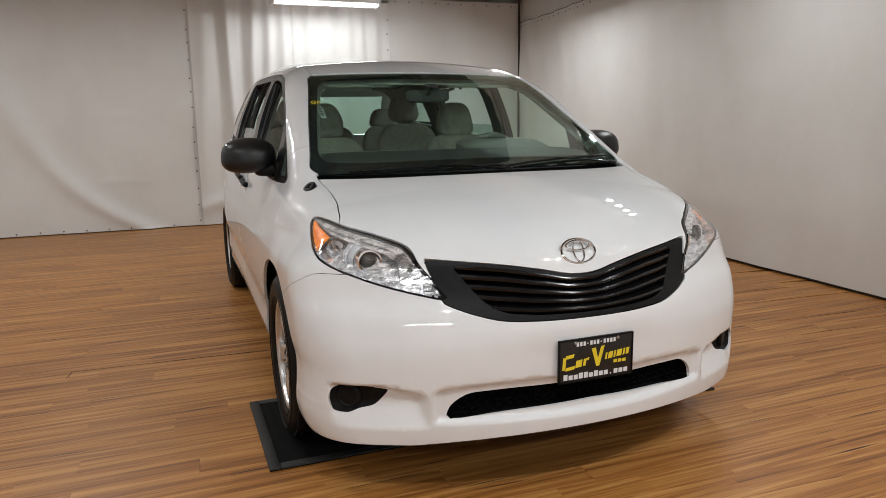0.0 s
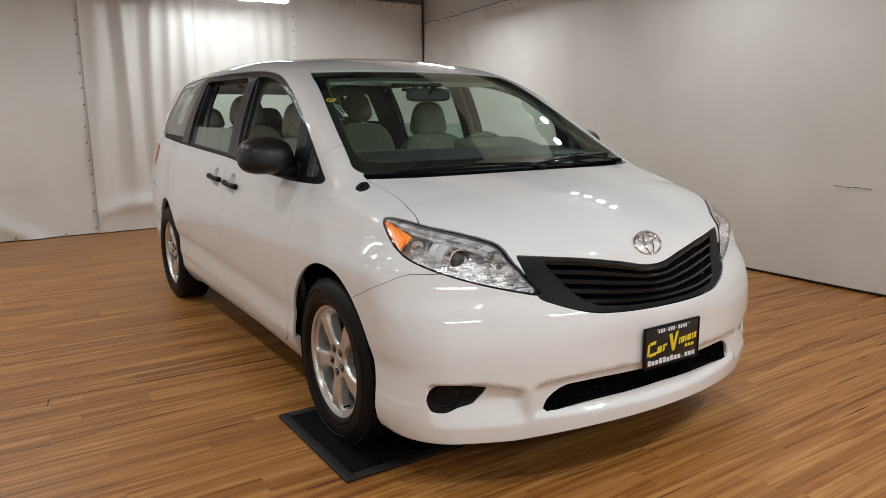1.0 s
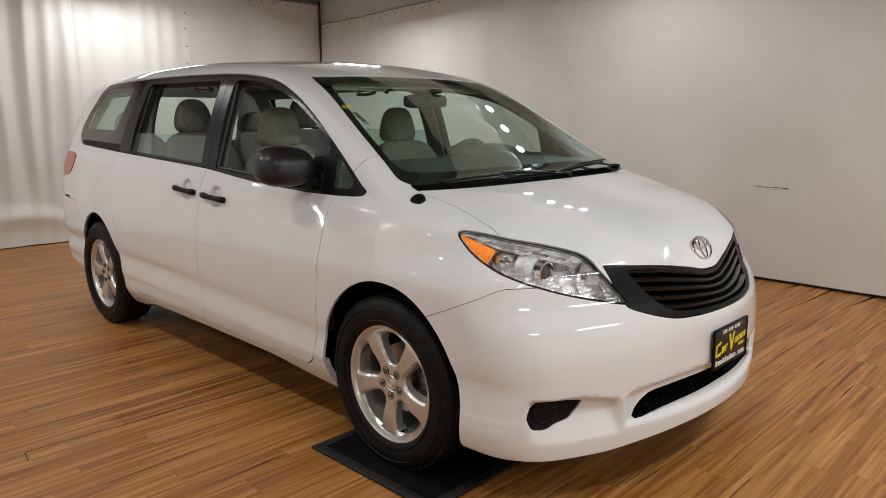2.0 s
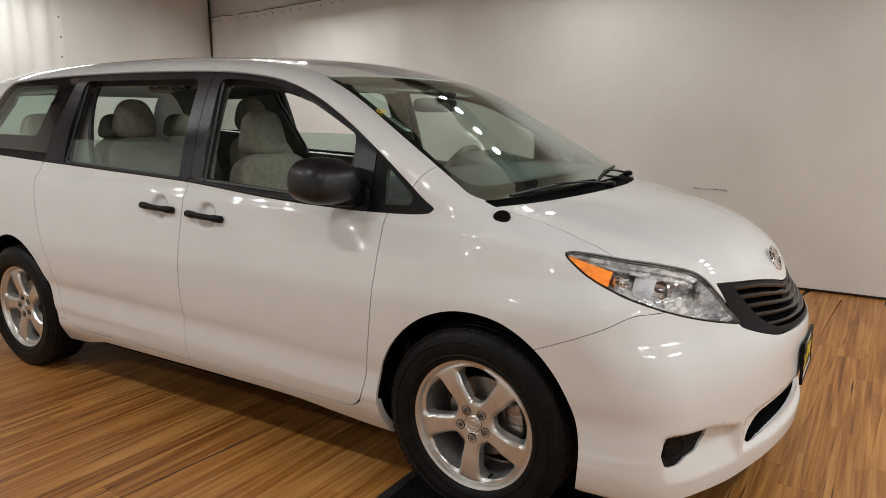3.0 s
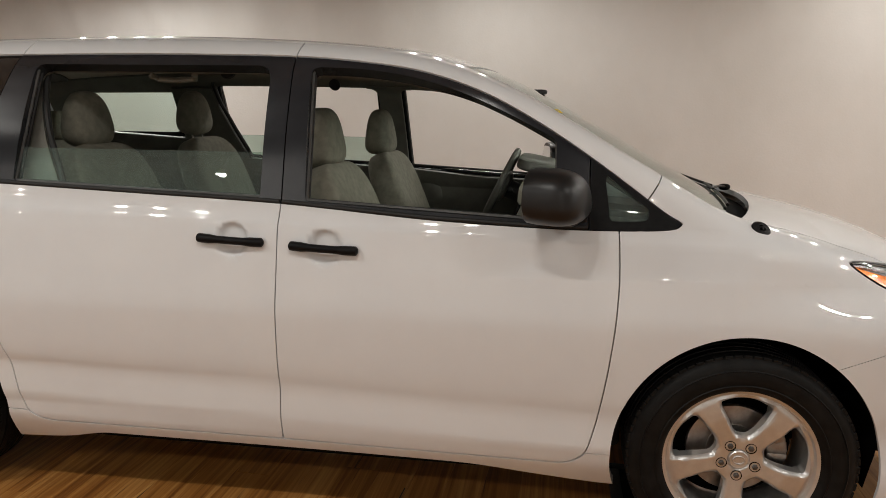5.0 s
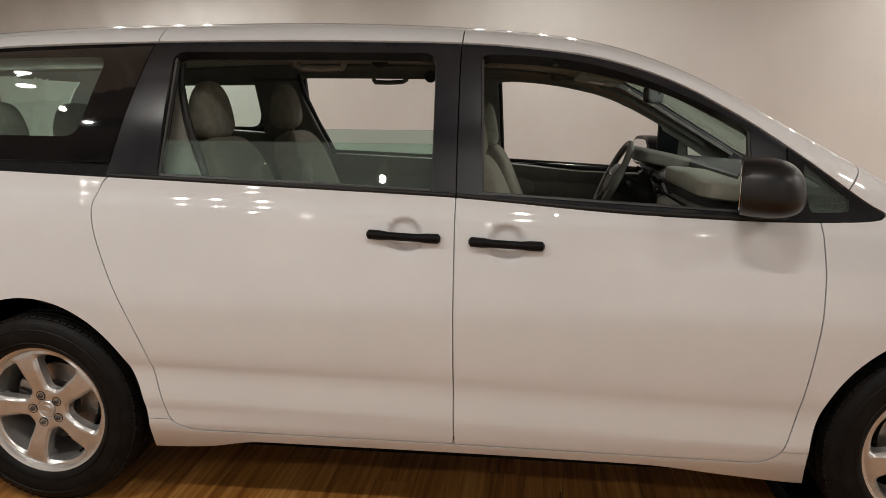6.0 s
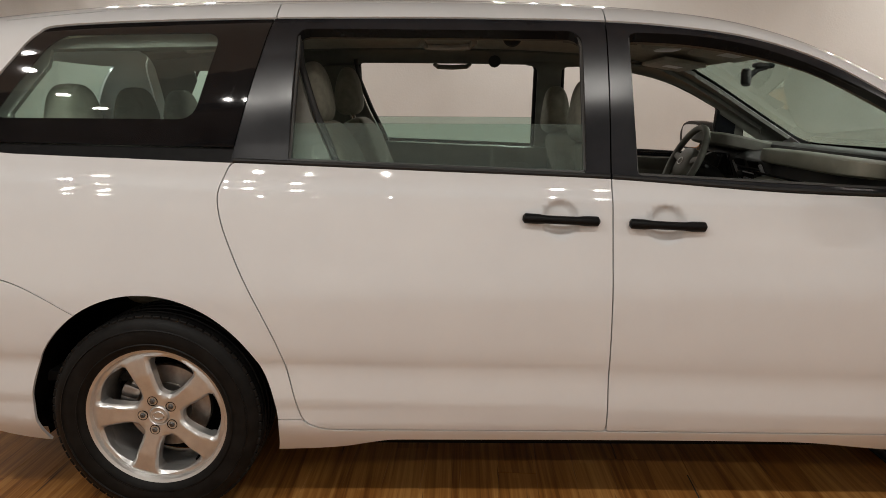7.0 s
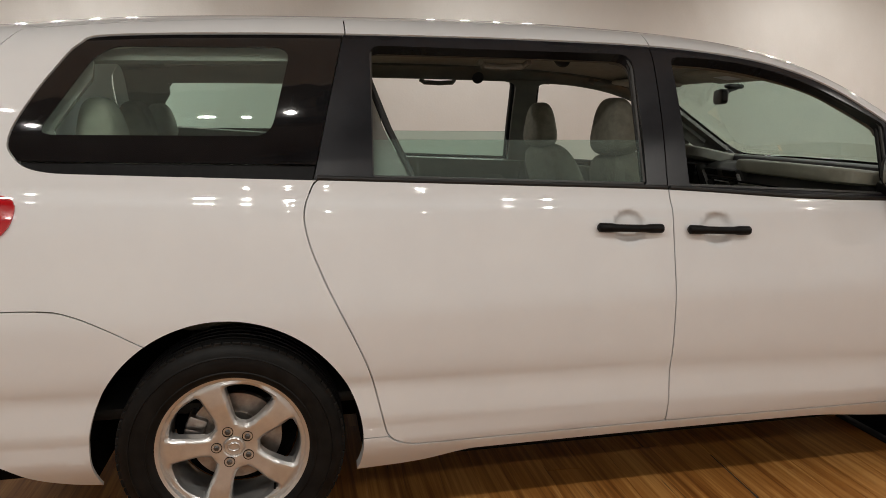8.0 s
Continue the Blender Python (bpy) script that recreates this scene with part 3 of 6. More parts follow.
    # roof rail in three lengths, with the shut lines over the doors
    for a, b in ((-3.60, -2.622), (-2.622, -1.528), (-1.528, -0.15)):
        part("roof_rail", sheet_mesh("roof_rail", clips(side_flank, ahead_of(a + (GAP if a > -3 else 0)), behind(b - GAP), gate_line, dlo_out, above(1.17), lambda v: -pillar_cut(v) + GAP,
                                                        lambda v: np.where(v[:, 0] > -1.45, 1.0, 1.60 - v[:, 2]) if b < -1.6 else np.full(len(v), -1.0),
                                                        lambda v: np.where(v[:, 0] < -1.4, 1.63 - v[:, 2], -1.0), away(grow(screen_zone, 0.004)), wide(0.598)), skin), PAINT, van)
    # black window band: door frames, pillars and panes
    band = clips(side_flank, dlo_in)
    front_frame = part("window_frame", sheet_mesh("window_frame", clips(band, from_side(FRONT_DOOR_TOP, -GAP), from_side(FRONT_OPEN, 0, True)), skin, 0.004, 0.045), PILLAR_BLACK, door, "black door frame")
    part("sail_panel", sheet_mesh("sail_panel", clips(band, ahead_of(-0.495), from_side(VENT_PANE, 0, True)), skin, 0.004, 0.03), TRIM_BLACK, van)
    part("vent_pane", sheet_mesh("vent_pane", clips(band, from_side(VENT_PANE)), skin, 0.008, 0.004), GLASS, van)
    slide_frame = part("window_frame", sheet_mesh("window_frame", clips(band, behind(-1.530 - GAP), lambda v: QUARTER_FRONT(v[:, 2]) + GAP - v[:, 0], from_side(SLIDE_OPEN, 0, True)), skin, 0.004, 0.045), PILLAR_BLACK, slide, "black door frame")
    pane = part("window_pane", sheet_mesh("window_pane", clips(side_flank, from_side(SLIDE_OPEN, 0.02), below(lambda x: 1.316 - 0.012 * (x + 1.6))), skin, 0.026, 0.004), GLASS, slide, "half-lowered green glass")
    quarter = clips(band, lambda v: v[:, 0] - QUARTER_FRONT(v[:, 2]) + GAP)
    CLEAR = rounded([(-3.560, 1.345), (-3.410, 1.572), (-3.35, 1.617), (-2.80, 1.617), (-2.873, 1.335)], [0.04, 0.08, 0.08, 0.05, 0.05])
    part("quarter_window", sheet_mesh("quarter_window", clips(quarter, from_side(CLEAR, 0.004)), skin, 0.006, 0.004), DARK_GLASS, van, "fixed tinted pane")
    part("quarter_window_border", sheet_mesh("quarter_window_border", clips(quarter, from_side(CLEAR, 0, True), above(lambda x: 1.247 + 0.025 * (-2.75 - x))), skin, 0.005, 0.006), GLOSS_BLACK, van, "black-printed glass border")
    part("slide_rail", sheet_mesh("slide_rail", clips(quarter, below(lambda x: 1.244 + 0.025 * (-2.75 - x))), skin, 0.014, 0.01), TRIM_BLACK, van, "black sliding-door track")
    for owner, hole in ((door, FRONT_OPEN), (slide, SLIDE_OPEN)):
        for off, rad in ((0.020, 0.0065), (0.040, 0.006)):
            xs, zs = hole[::2, 0], hole[::2, 1]
            ys = (skin_y(xs, zs) - off) * (-1 if half is right_side else 1)
            part("run_channel", tube(list(zip(xs, ys, zs)), rad, 6, True), SEAL_GREY if off < 0.03 else SEAL, owner, "black rubber window seal")
    # belt seals
    for owner, a, b in ((door, -1.525, -0.50), (slide, -2.735, -1.535)):
        xs = np.linspace(a, b, 24)
        zs = np.interp(xs, [-2.74, -1.53, -1.02, -0.67, -0.45], [1.199, 1.141, 1.099, 1.081, 1.076]) + 0.006
        ys = (skin_y(xs, zs) - 0.001) * (-1 if half is right_side else 1)
        part("belt_seal", tube(list(zip(xs, ys, zs)), 0.0075, 8), SEAL, owner, "black rubber seal")
# rear bumper
part("rear_bumper", sheet_mesh("rear_bumper", clips(BODY, behind(-3.1), below(lambda x: REAR_TOP(x) - GAP), above(REAR_BASE)), skin, 0, 0.010), PAINT, van)
part("tailgate", sheet_mesh("tailgate", clips(BODY, behind(-3.50), above(lambda x: np.full(np.shape(x), 0.85)), lambda v: np.where(np.abs(v[:, 1]) > 0.594, v[:, 0] - gate_at(v[:, 2]) + GAP, v[:, 0] + 3.62),
                                              lambda v: -both(narrow(0.62), lambda w: 1.22 - w[:, 2], lambda w: w[:, 2] - 1.60, behind(-3.7))(v)), skin, 0, 0.02), PAINT, van)
part("rear_window", sheet_mesh("rear_window", clips(BODY, behind(-3.70), narrow(0.625), above(1.215), below(1.605)), skin, 0.004, 0.004), DARK_GLASS, van)
part("roof", sheet_mesh("roof", clips(BODY, above(lambda x: np.full(np.shape(x), 1.595)), narrow(0.594), ahead_of(-3.62), away(grow(screen_zone, 0.004))), skin, 0, 0.012), PAINT, van)
part("roof_channel", sheet_mesh("roof_channel", clips(BODY, above(lambda x: np.full(np.shape(x), 1.56)), wide(0.585), narrow(0.607), ahead_of(-3.60), away(grow(screen_zone, 0.002))), skin, 0.006, 0.006), SEAL, van)
part("windscreen", sheet_mesh("windscreen", clips(BODY, grow(screen_zone, -0.001)), skin, 0.003, 0.004), SCREEN_GLASS, van)
FRIT = rounded([(-0.02, 1.585), (0.35, 1.583), (0.585, 1.570), (0.655, 1.40), (0.715, 1.215), (0.700, 1.180), (0.60, 1.172), (-0.02, 1.178)], [0, 0.1, 0.05, 0.2, 0.06, 0.05, 0.05, 0])
part("windscreen_border", sheet_mesh("windscreen_border", clips(BODY, grow(screen_zone, -0.002), from_front(FRIT, 0, True)), skin, 0.0085, 0.003), GLOSS_BLACK, van, "black ceramic edge of the glass")

# lamps, grille and openings of the nose
for sgn, half in ((-1, right_side), (1, left_side)):
    lamp_sheet = clips(FRONT, half, lamp_zone)
    lamp = part("headlight", sheet_mesh("headlight", clips(lamp_sheet, lambda v: -(lamp_zone(v) + 0.003)), skin, 0.002, 0.008), GLOSS_BLACK, van, "clear headlight with a projector and an amber corner")
    inner = clips(lamp_sheet, lambda v: lamp_zone(v) + 0.0035)
    part("lens", sheet_mesh("lens", inner, skin, 0.0, 0.003), LENS, lamp, "clear plastic lens")
    part("reflector", sheet_mesh("reflector", inner, skin, 0.060, 0.004), SILVER, lamp, "silvered reflector")
    part("lamp_wall", sheet_mesh("lamp_wall", clips(lamp_sheet, lambda v: -(lamp_zone(v) + 0.005)), skin, 0.011, 0.050), SILVER, lamp, "silvered side wall")
    # upper ledges, stepped down from the hood line
    for k in range(2):
        band_k = lambda v, k=k: np.max([lamp_zone(v) + 0.004 + 0.0075 * k, -(lamp_zone(v) + 0.0125 + 0.0075 * k), np.interp(v[:, 0], [0.30, 0.405, 0.5, 0.6, 0.66, 0.72, 0.76], [0.984, 0.960, 0.924, 0.885, 0.855, 0.805, 0.765]) - v[:, 2], v[:, 0] - 0.665], 0)
        part("brow", sheet_mesh("brow", clips(lamp_sheet, band_k), skin, 0.008 + 0.009 * k, 0.006), SILVER, lamp, "silvered upper ledge")
    part("indicator", sheet_mesh("indicator", clips(inner, behind(0.452), lambda v: v[:, 2] - 0.988 + 0.30 * (v[:, 0] - 0.30), lambda v: lamp_zone(v) + 0.005), skin, 0.012, 0.010), AMBER, lamp, "amber indicator")
    at = Matrix.Translation((0.470, sgn * 0.792, 0.886)) @ pose(0, 0, 0, 0, 0, -90 + sgn * 20)
    part("indicator_bulb", moved(lathe([(0.034, -0.03), (0.036, 0.0), (0.033, 0.006), (0.028, 0.002), (0.012, -0.012), (0.012, 0.010), (0.006, 0.018), (0, 0.019)], 24), at), CHROME, lamp, "small chrome bowl")
    at = Matrix.Translation((0.566, sgn * 0.699, 0.852)) @ pose(0, 0, 0, 0, 0, -90 + sgn * 4)
    part("projector_bezel", moved(lathe([(0.053, -0.004), (0.056, -0.001), (0.060, -0.010), (0.071, -0.028), (0.076, -0.024), (0.080, -0.032), (0.082, -0.06)], 48), at), BEZEL, lamp, "satin bezel")
    part("projector_ring", moved(lathe([(0.032, 0.0), (0.034, 0.020), (0.038, 0.027), (0.044, 0.026), (0.050, 0.012), (0.054, -0.02)], 48), at), CHROME, lamp, "chrome ring")
    part("projector_lens", moved(lathe([(0.0325, 0.0), (0.028, 0.014), (0.019, 0.022), (0.008, 0.026), (0, 0.027)], 40), at), PROJECTOR, lamp, "dark glass ball")
    at = Matrix.Translation((0.640, sgn * 0.572, 0.822)) @ pose(0, 0, 0, 0, 0, -90 + sgn * 2)
    bowl = moved(lathe([(0.050, 0.020), (0.053, 0.022), (0.051, 0.012), (0.043, -0.004), (0.028, -0.018), (0.012, -0.024), (0, -0.024)], 16), Matrix.Diagonal((0.92, 1, 1.28, 1)))
    part("high_beam_bowl", moved(bowl, at), CHROME, lamp, "faceted bowl", 12)
    part("bulb", moved(lathe([(0.011, -0.02), (0.011, 0.010), (0.006, 0.019), (0, 0.020)], 16), at), INNER_GREY, lamp)
    for dz in (-0.030, -0.005, 0.022):
        part("lamp_step", moved(box(-0.028, -0.006, -0.004, 0.010, dz - 0.005, dz + 0.005, 0.002, 1), at), INNER_DARK, lamp)
    for k in range(9):
        zk = 0.752 + 0.0135 * k
        yk = np.linspace(0.498 + 0.004 * k, 0.548 + 0.001 * k, 6)
        part("lamp_flute", tube([(float(skin_x(y, zk)) - 0.026, sgn * y, zk) for y in yk], 0.0048, 6), SILVER, lamp)
    part("fog_cover", sheet_mesh("fog_cover", clips(FRONT, half, ahead_of(0.4), from_front(FOG, 0.006)), skin, 0.010, 0.01), TRIM_BLACK, van, "black fog-lamp blank")
    fp = np.array([float(skin_x(0.815, 0.392)), sgn * 0.815, 0.392])
    fq = Vector((0.80, sgn * 0.60, 0.0)).to_track_quat("Y", "Z").to_matrix().to_4x4()
    part("fog_disc", moved(lathe([(0.046, -0.02), (0.047, -0.004), (0.043, 0.001), (0.036, 0.003), (0.033, 0.0), (0, 0.002)], 32), Matrix.Translation(fp) @ fq), TRIM_BLACK, van)

grille = part("grille", sheet_mesh("grille", clips(FRONT, ahead_of(0.5), from_front(GRILLE, -GAP), from_front(GRILLE_HOLE, 0, True), away(grow(lamp_zone, 0.001))), skin, 0.003, 0.03), TRIM_BLACK, van, "black radiator grille with gloss bars")
part("grille_back", sheet_mesh("grille_back", clips(FRONT, ahead_of(0.5), from_front(GRILLE_HOLE, 0.01)), skin, 0.055, 0.01), DEEP_BLACK, grille)
for k in range(5):
    s = (k + 0.35) / 4.75
    ys = np.linspace(-0.455, 0.455, 61)
    top = np.interp(np.abs(ys), [0, 0.06, 0.15, 0.29, 0.47], [0.786, 0.788, 0.808, 0.834, 0.852])
    bot = np.interp(np.abs(ys), [0, 0.20, 0.30, 0.47], [0.674, 0.676, 0.682, 0.70])
    zs = bot + (top - bot) * (1 - s)
    keep = signed(GRILLE_HOLE, np.stack([np.abs(ys), zs], 1)) < 0.012
    ys, zs = ys[keep], zs[keep]
    xs = skin_x(ys, zs)
    bm = bmesh.new()
    rows = []
    for x, y, z in zip(xs, ys, zs):
        swell = 0.5 + 0.5 * min(abs(y) / 0.3, 1.0)
        sec = [(-0.006, 0.004), (-0.010, 0.0075 + 0.004 * swell), (-0.045, 0.012), (-0.05, 0.0), (-0.03, -0.007), (-0.008, -0.004)]
        rows.append([bm.verts.new((x + a, y, z + b)) for a, b in sec])
    for a, b in zip(rows, rows[1:]):
        for i in range(6):
            bm.faces.new((a[i], a[(i + 1) % 6], b[(i + 1) % 6], b[i]))
    part("grille_bar", bm, BAR_BLACK, grille, "gloss black bar")
lower = part("lower_grille", sheet_mesh("lower_grille", clips(FRONT, ahead_of(0.5), from_front(LOWER, 0.015)), skin, 0.05, 0.01), DEEP_BLACK, van, "black honeycomb air intake")
part("intake_wall", sheet_mesh("intake_wall", clips(FRONT, ahead_of(0.5), from_front(LOWER, 0.014), from_front(LOWER, 0.001, True)), skin, 0.013, 0.050), DEEP_BLACK, lower)
bm = bmesh.new()
for row in range(4):
    for i in range(-15, 16):
        y, z = (i + 0.5 * (row % 2)) * 0.034, 0.332 + row * 0.027
        if signed(LOWER, np.array([[abs(y), z]]))[0] < -0.006:
            x = float(skin_x(y, z)) - 0.034
            ring = [(math.cos(a) * 0.0165, math.sin(a) * 0.0155) for a in np.arange(6) * math.pi / 3 + math.pi / 6]
            o = [bm.verts.new((x, y + a, z + b)) for a, b in ring]
            q = [bm.verts.new((x + 0.006, y + a * 0.78, z + b * 0.78)) for a, b in ring]
            w = [bm.verts.new((x - 0.012, y + a * 0.72, z + b * 0.72)) for a, b in ring]
            for j in range(6):
                bm.faces.new((o[j], o[(j + 1) % 6], q[(j + 1) % 6], q[j]))
                bm.faces.new((q[j], q[(j + 1) % 6], w[(j + 1) % 6], w[j]))
part("honeycomb", bm, DEEP_BLACK, lower)

# badge
badge = part("badge", tube([(0, math.cos(a) * 0.068, math.sin(a) * 0.046) for a in np.arange(48) * 2 * math.pi / 48], 0.0052, 10, True), CHROME, van, "oval chrome badge")
badge.matrix_basis = Matrix.Translation((float(skin_x(0.0, 0.872)) + 0.004, 0.004, 0.872)) @ pose(0, 0, 0, 0, -26, 0)
part("badge_oval", tube([(0.003, math.cos(a) * 0.021, math.sin(a) * 0.041) for a in np.arange(36) * 2 * math.pi / 36], 0.0036, 8, True), CHROME, badge)
part("badge_oval", tube([(0.004, math.cos(a) * 0.047, 0.020 + math.sin(a) * 0.018) for a in np.arange(36) * 2 * math.pi / 36], 0.0036, 8, True), CHROME, badge)

# dealer plate: unreadable and private writing as plain bars
PLATE_X = 0.958
plate = part("dealer_plate", merge(box(PLATE_X - 0.006, PLATE_X, -0.148, 0.148, 0.430, 0.586, 0.004)), PLATE_BLACK, van, "black dealer plate with yellow and white print")
ring = []
for a, b, c, d in ((-0.150, 0.150, 0.582, 0.588), (-0.150, 0.150, 0.428, 0.434), (-0.150, -0.144, 0.428, 0.588), (0.144, 0.150, 0.428, 0.588)):
    ring.append(box(PLATE_X - 0.008, PLATE_X + 0.003, a, b, c, d, 0.002))
part("plate_frame", merge(*ring), TRIM_BLACK, plate)


def print_mark(name, quads, mat):
    """Flat print on the plate from outlines in (y, z)."""
    bm = bmesh.new()
    for q in quads:
        lo = [bm.verts.new((PLATE_X - 0.001, y, z)) for y, z in q]
        hi = [bm.verts.new((PLATE_X + 0.001, y, z)) for y, z in q]
        bm.faces.new(hi)
        for i in range(len(q)):
            bm.faces.new((lo[i], lo[(i + 1) % len(q)], hi[(i + 1) % len(q)], hi[i]))
    part(name, bm, mat, plate)


bar = lambda y0, y1, z0, z1: [(y0, z0), (y1, z0), (y1, z1), (y0, z1)]
slant = lambda y0, y1, z0, z1, tip=0.10: [(y0, z0 + tip * y0), (y1, z0 + tip * y1), (y1 + 0.004, z1 + tip * y1), (y0 + 0.004, z1 + tip * y0)]
print_mark("white_bar", [bar(-0.080 + 0.0134 * k, -0.071 + 0.0134 * k, 0.560, 0.575) for k in range(12) if k not in (3, 7)] + [bar(-0.039, -0.033, 0.566, 0.569), bar(0.0145, 0.0205, 0.566, 0.569)], WHITE_PRINT)
print_mark("white_bar", [bar(-0.130 + 0.0202 * k, -0.1145 + 0.0202 * k, 0.440, 0.461 if k in (0, 3, 4, 6) else 0.4565) for k in range(13) if k != 9] + [bar(0.056, 0.061, 0.440, 0.445)], WHITE_PRINT)
print_mark("yellow_bar", [slant(-0.136, -0.124, 0.492, 0.538), slant(-0.124, -0.092, 0.530, 0.543), slant(-0.124, -0.088, 0.487, 0.499), slant(-0.084, -0.060, 0.490, 0.516), slant(-0.054, -0.044, 0.490, 0.516), slant(-0.044, -0.032, 0.508, 0.517)]
           + [[(-0.020, 0.545), (-0.004, 0.547), (0.006, 0.505), (0.018, 0.549), (0.032, 0.551), (0.012, 0.478), (0.000, 0.477)]]
           + [slant(a, b, 0.494, 0.518) for a, b in ((0.034, 0.041), (0.046, 0.064), (0.069, 0.076), (0.081, 0.101), (0.107, 0.114), (0.119, 0.131))] + [bar(0.070 + 0.018 * k, 0.084 + 0.018 * k, 0.480, 0.4915) for k in range(3)], YELLOW)
for y in (-0.085, 0.085):
    part("plate_screw", moved(lathe([(0.006, 0), (0.006, 0.003), (0.003, 0.005), (0, 0.005)], 12), Matrix.Translation((PLATE_X, y, 0.573)) @ pose(0, 0, 0, 0, 0, -90)), STEEL, plate)


# cowl, wipers, washer of the screen
part("cowl", sheet_mesh("cowl", clips(BODY, ahead_of(-0.25), narrow(0.772), lambda v: v[:, 0] - (0.150 - 0.27 * v[:, 1] ** 2), lambda v: 1.05 - v[:, 2], below(1.150)), skin, 0.040, 0.02), DEEP_BLACK, van, "black cowl panel")


def on_screen(y, z, lift):
    y, z = np.asarray(y, float), np.asarray(z, float)
    x = skin_x(y, z)
    p = np.stack([x, y, z], -1)
    return p + grad(skin, p) * np.broadcast_to(lift, y.shape)[..., None]


for a, b, za, zb in ((-0.62, 0.08, 1.130, 1.136), (0.05, 0.70, 1.130, 1.156)):
    s = np.linspace(0, 1, 24)
    ys = a + (b - a) * s
    zs = za + (zb - za) * s + 0.008 * np.sin(s * math.pi)
    wiper = part("wiper", tube(on_screen(ys, zs, 0.005), 0.006, 8), TRIM_BLACK, van, "black windscreen wiper")
    arm_s = np.linspace(0, 1, 14)
    ya, yb = b - 0.02, (a + b) / 2
    part("wiper_arm", tube(on_screen(ya + (yb - ya) * arm_s, 1.120 + (np.interp(yb, ys, zs) + 0.004 - 1.120) * arm_s, 0.009 + 0.005 * np.sin(arm_s * math.pi)), np.linspace(0.010, 0.005, 14), 8, False, 0.6), TRIM_BLACK, wiper)
    part("wiper_pivot", pillow(tuple(on_screen([ya], [1.120], 0.008)[0]), (0.024, 0.022, 0.014), 0.8), TRIM_BLACK, wiper)

# antenna foot on the right wing
p = np.array([0.040, -float(skin_y(0.040, 1.080)), 1.080])
n = grad(skin, p[None])[0] * 0.55 + np.array([0.20, -0.90, 0.40]) * 0.45
n /= np.linalg.norm(n)
p = p + n * 0.001
q = Vector(n).to_track_quat("Y", "Z").to_matrix().to_4x4()
aerial = part("aerial_base", moved(lathe([(0.028, -0.030), (0.031, 0.002), (0.027, 0.006), (0.013, 0.007), (0.011, 0.003), (0, 0.003)], 32), Matrix.Translation(p) @ q), TRIM_BLACK, van, "round black aerial base")
part("aerial_socket", moved(lathe([(0.0055, 0.002), (0.0055, 0.011), (0.003, 0.012), (0, 0.012)], 16), Matrix.Translation(p) @ q), TRIM_BLACK, aerial)


# mirrors and handles
def mirror(sgn):
    def shape(p):
        x = p.x * (1.0 - 0.10 * p.z) if p.x > 0 else -min(-p.x * 1.2, 0.50)
        return (x, p.y * (1 - 0.06 * p.z), p.z * (1.0 - 0.10 * max(p.y, 0)) - 0.06 * p.x)
    m = pose(0, 0, 0, 0, 0, -14)
    body = pillow((-0.616, -0.972, 1.194), (0.116, 0.126, 0.086), 0.74, m, 40, 24, shape)
    neck = pillow((-0.585, -0.880, 1.122), (0.060, 0.075, 0.032), 0.6)
    foot = pillow((-0.555, -0.850, 1.125), (0.055, 0.016, 0.045), 0.5)
    glass = pillow((-0.6745, -0.957, 1.194), (0.004, 0.094, 0.066), 0.45, m)
    for b in (body, neck, foot, glass):
        if sgn > 0:
            moved(b, Matrix.Diagonal((1, -1, 1, 1)))
            bmesh.ops.reverse_faces(b, faces=b.faces)
    ob = part("door_mirror", body, MIRROR_BLACK, van, "black door mirror with a plain plastic housing")
    part("mirror_foot", merge(neck, foot), TRIM_BLACK, ob)
    part("mirror_glass", glass, CHROME, ob, "silvered glass")


mirror(-1)
mirror(1)


def handle(x0, x1, z, sgn):
    """A pull handle: a slim bar with thicker ends over a round recess."""
    s = np.linspace(0, 1, 41)
    xs = x0 + (x1 - x0) * s
    zs = z + 0.006 - 0.012 * s
    ends = np.clip(np.abs(s - 0.5) * 2, 0, 1)
    thick = 0.0132 + 0.0028 * np.clip((ends - 0.40) / 0.22, 0, 1) - 0.0085 * np.clip((ends - 0.93) / 0.07, 0, 1) ** 2
    yb = skin_y(np.array([x0, x1]), np.array([z + 0.05, z + 0.05])).mean()
    ys = sgn * (yb + 0.020 + 0.010 * (1 - ends ** 2))
    part("door_handle", tube(list(zip(xs, ys, zs)), thick, 14), TRIM_BLACK, van, "black pull handle over a round recess")


for sgn in (-1, 1):
    handle(-1.482, -1.243, 1.001, sgn)
    handle(-1.814, -1.574, 1.019, sgn)

# tail lamps
TAIL = rounded([(-3.60, 1.16), (-3.72, 1.175), (-4.2, 1.16), (-4.2, 0.98), (-3.75, 1.0), (-3.63, 1.06)], 0.05)
for half in (right_side, left_side):
    part("tail_lamp", sheet_mesh("tail_lamp", clips(FLANK, half, from_side(TAIL)), skin, -0.006, 0.02), RED_LENS, van, "red tail lamp")


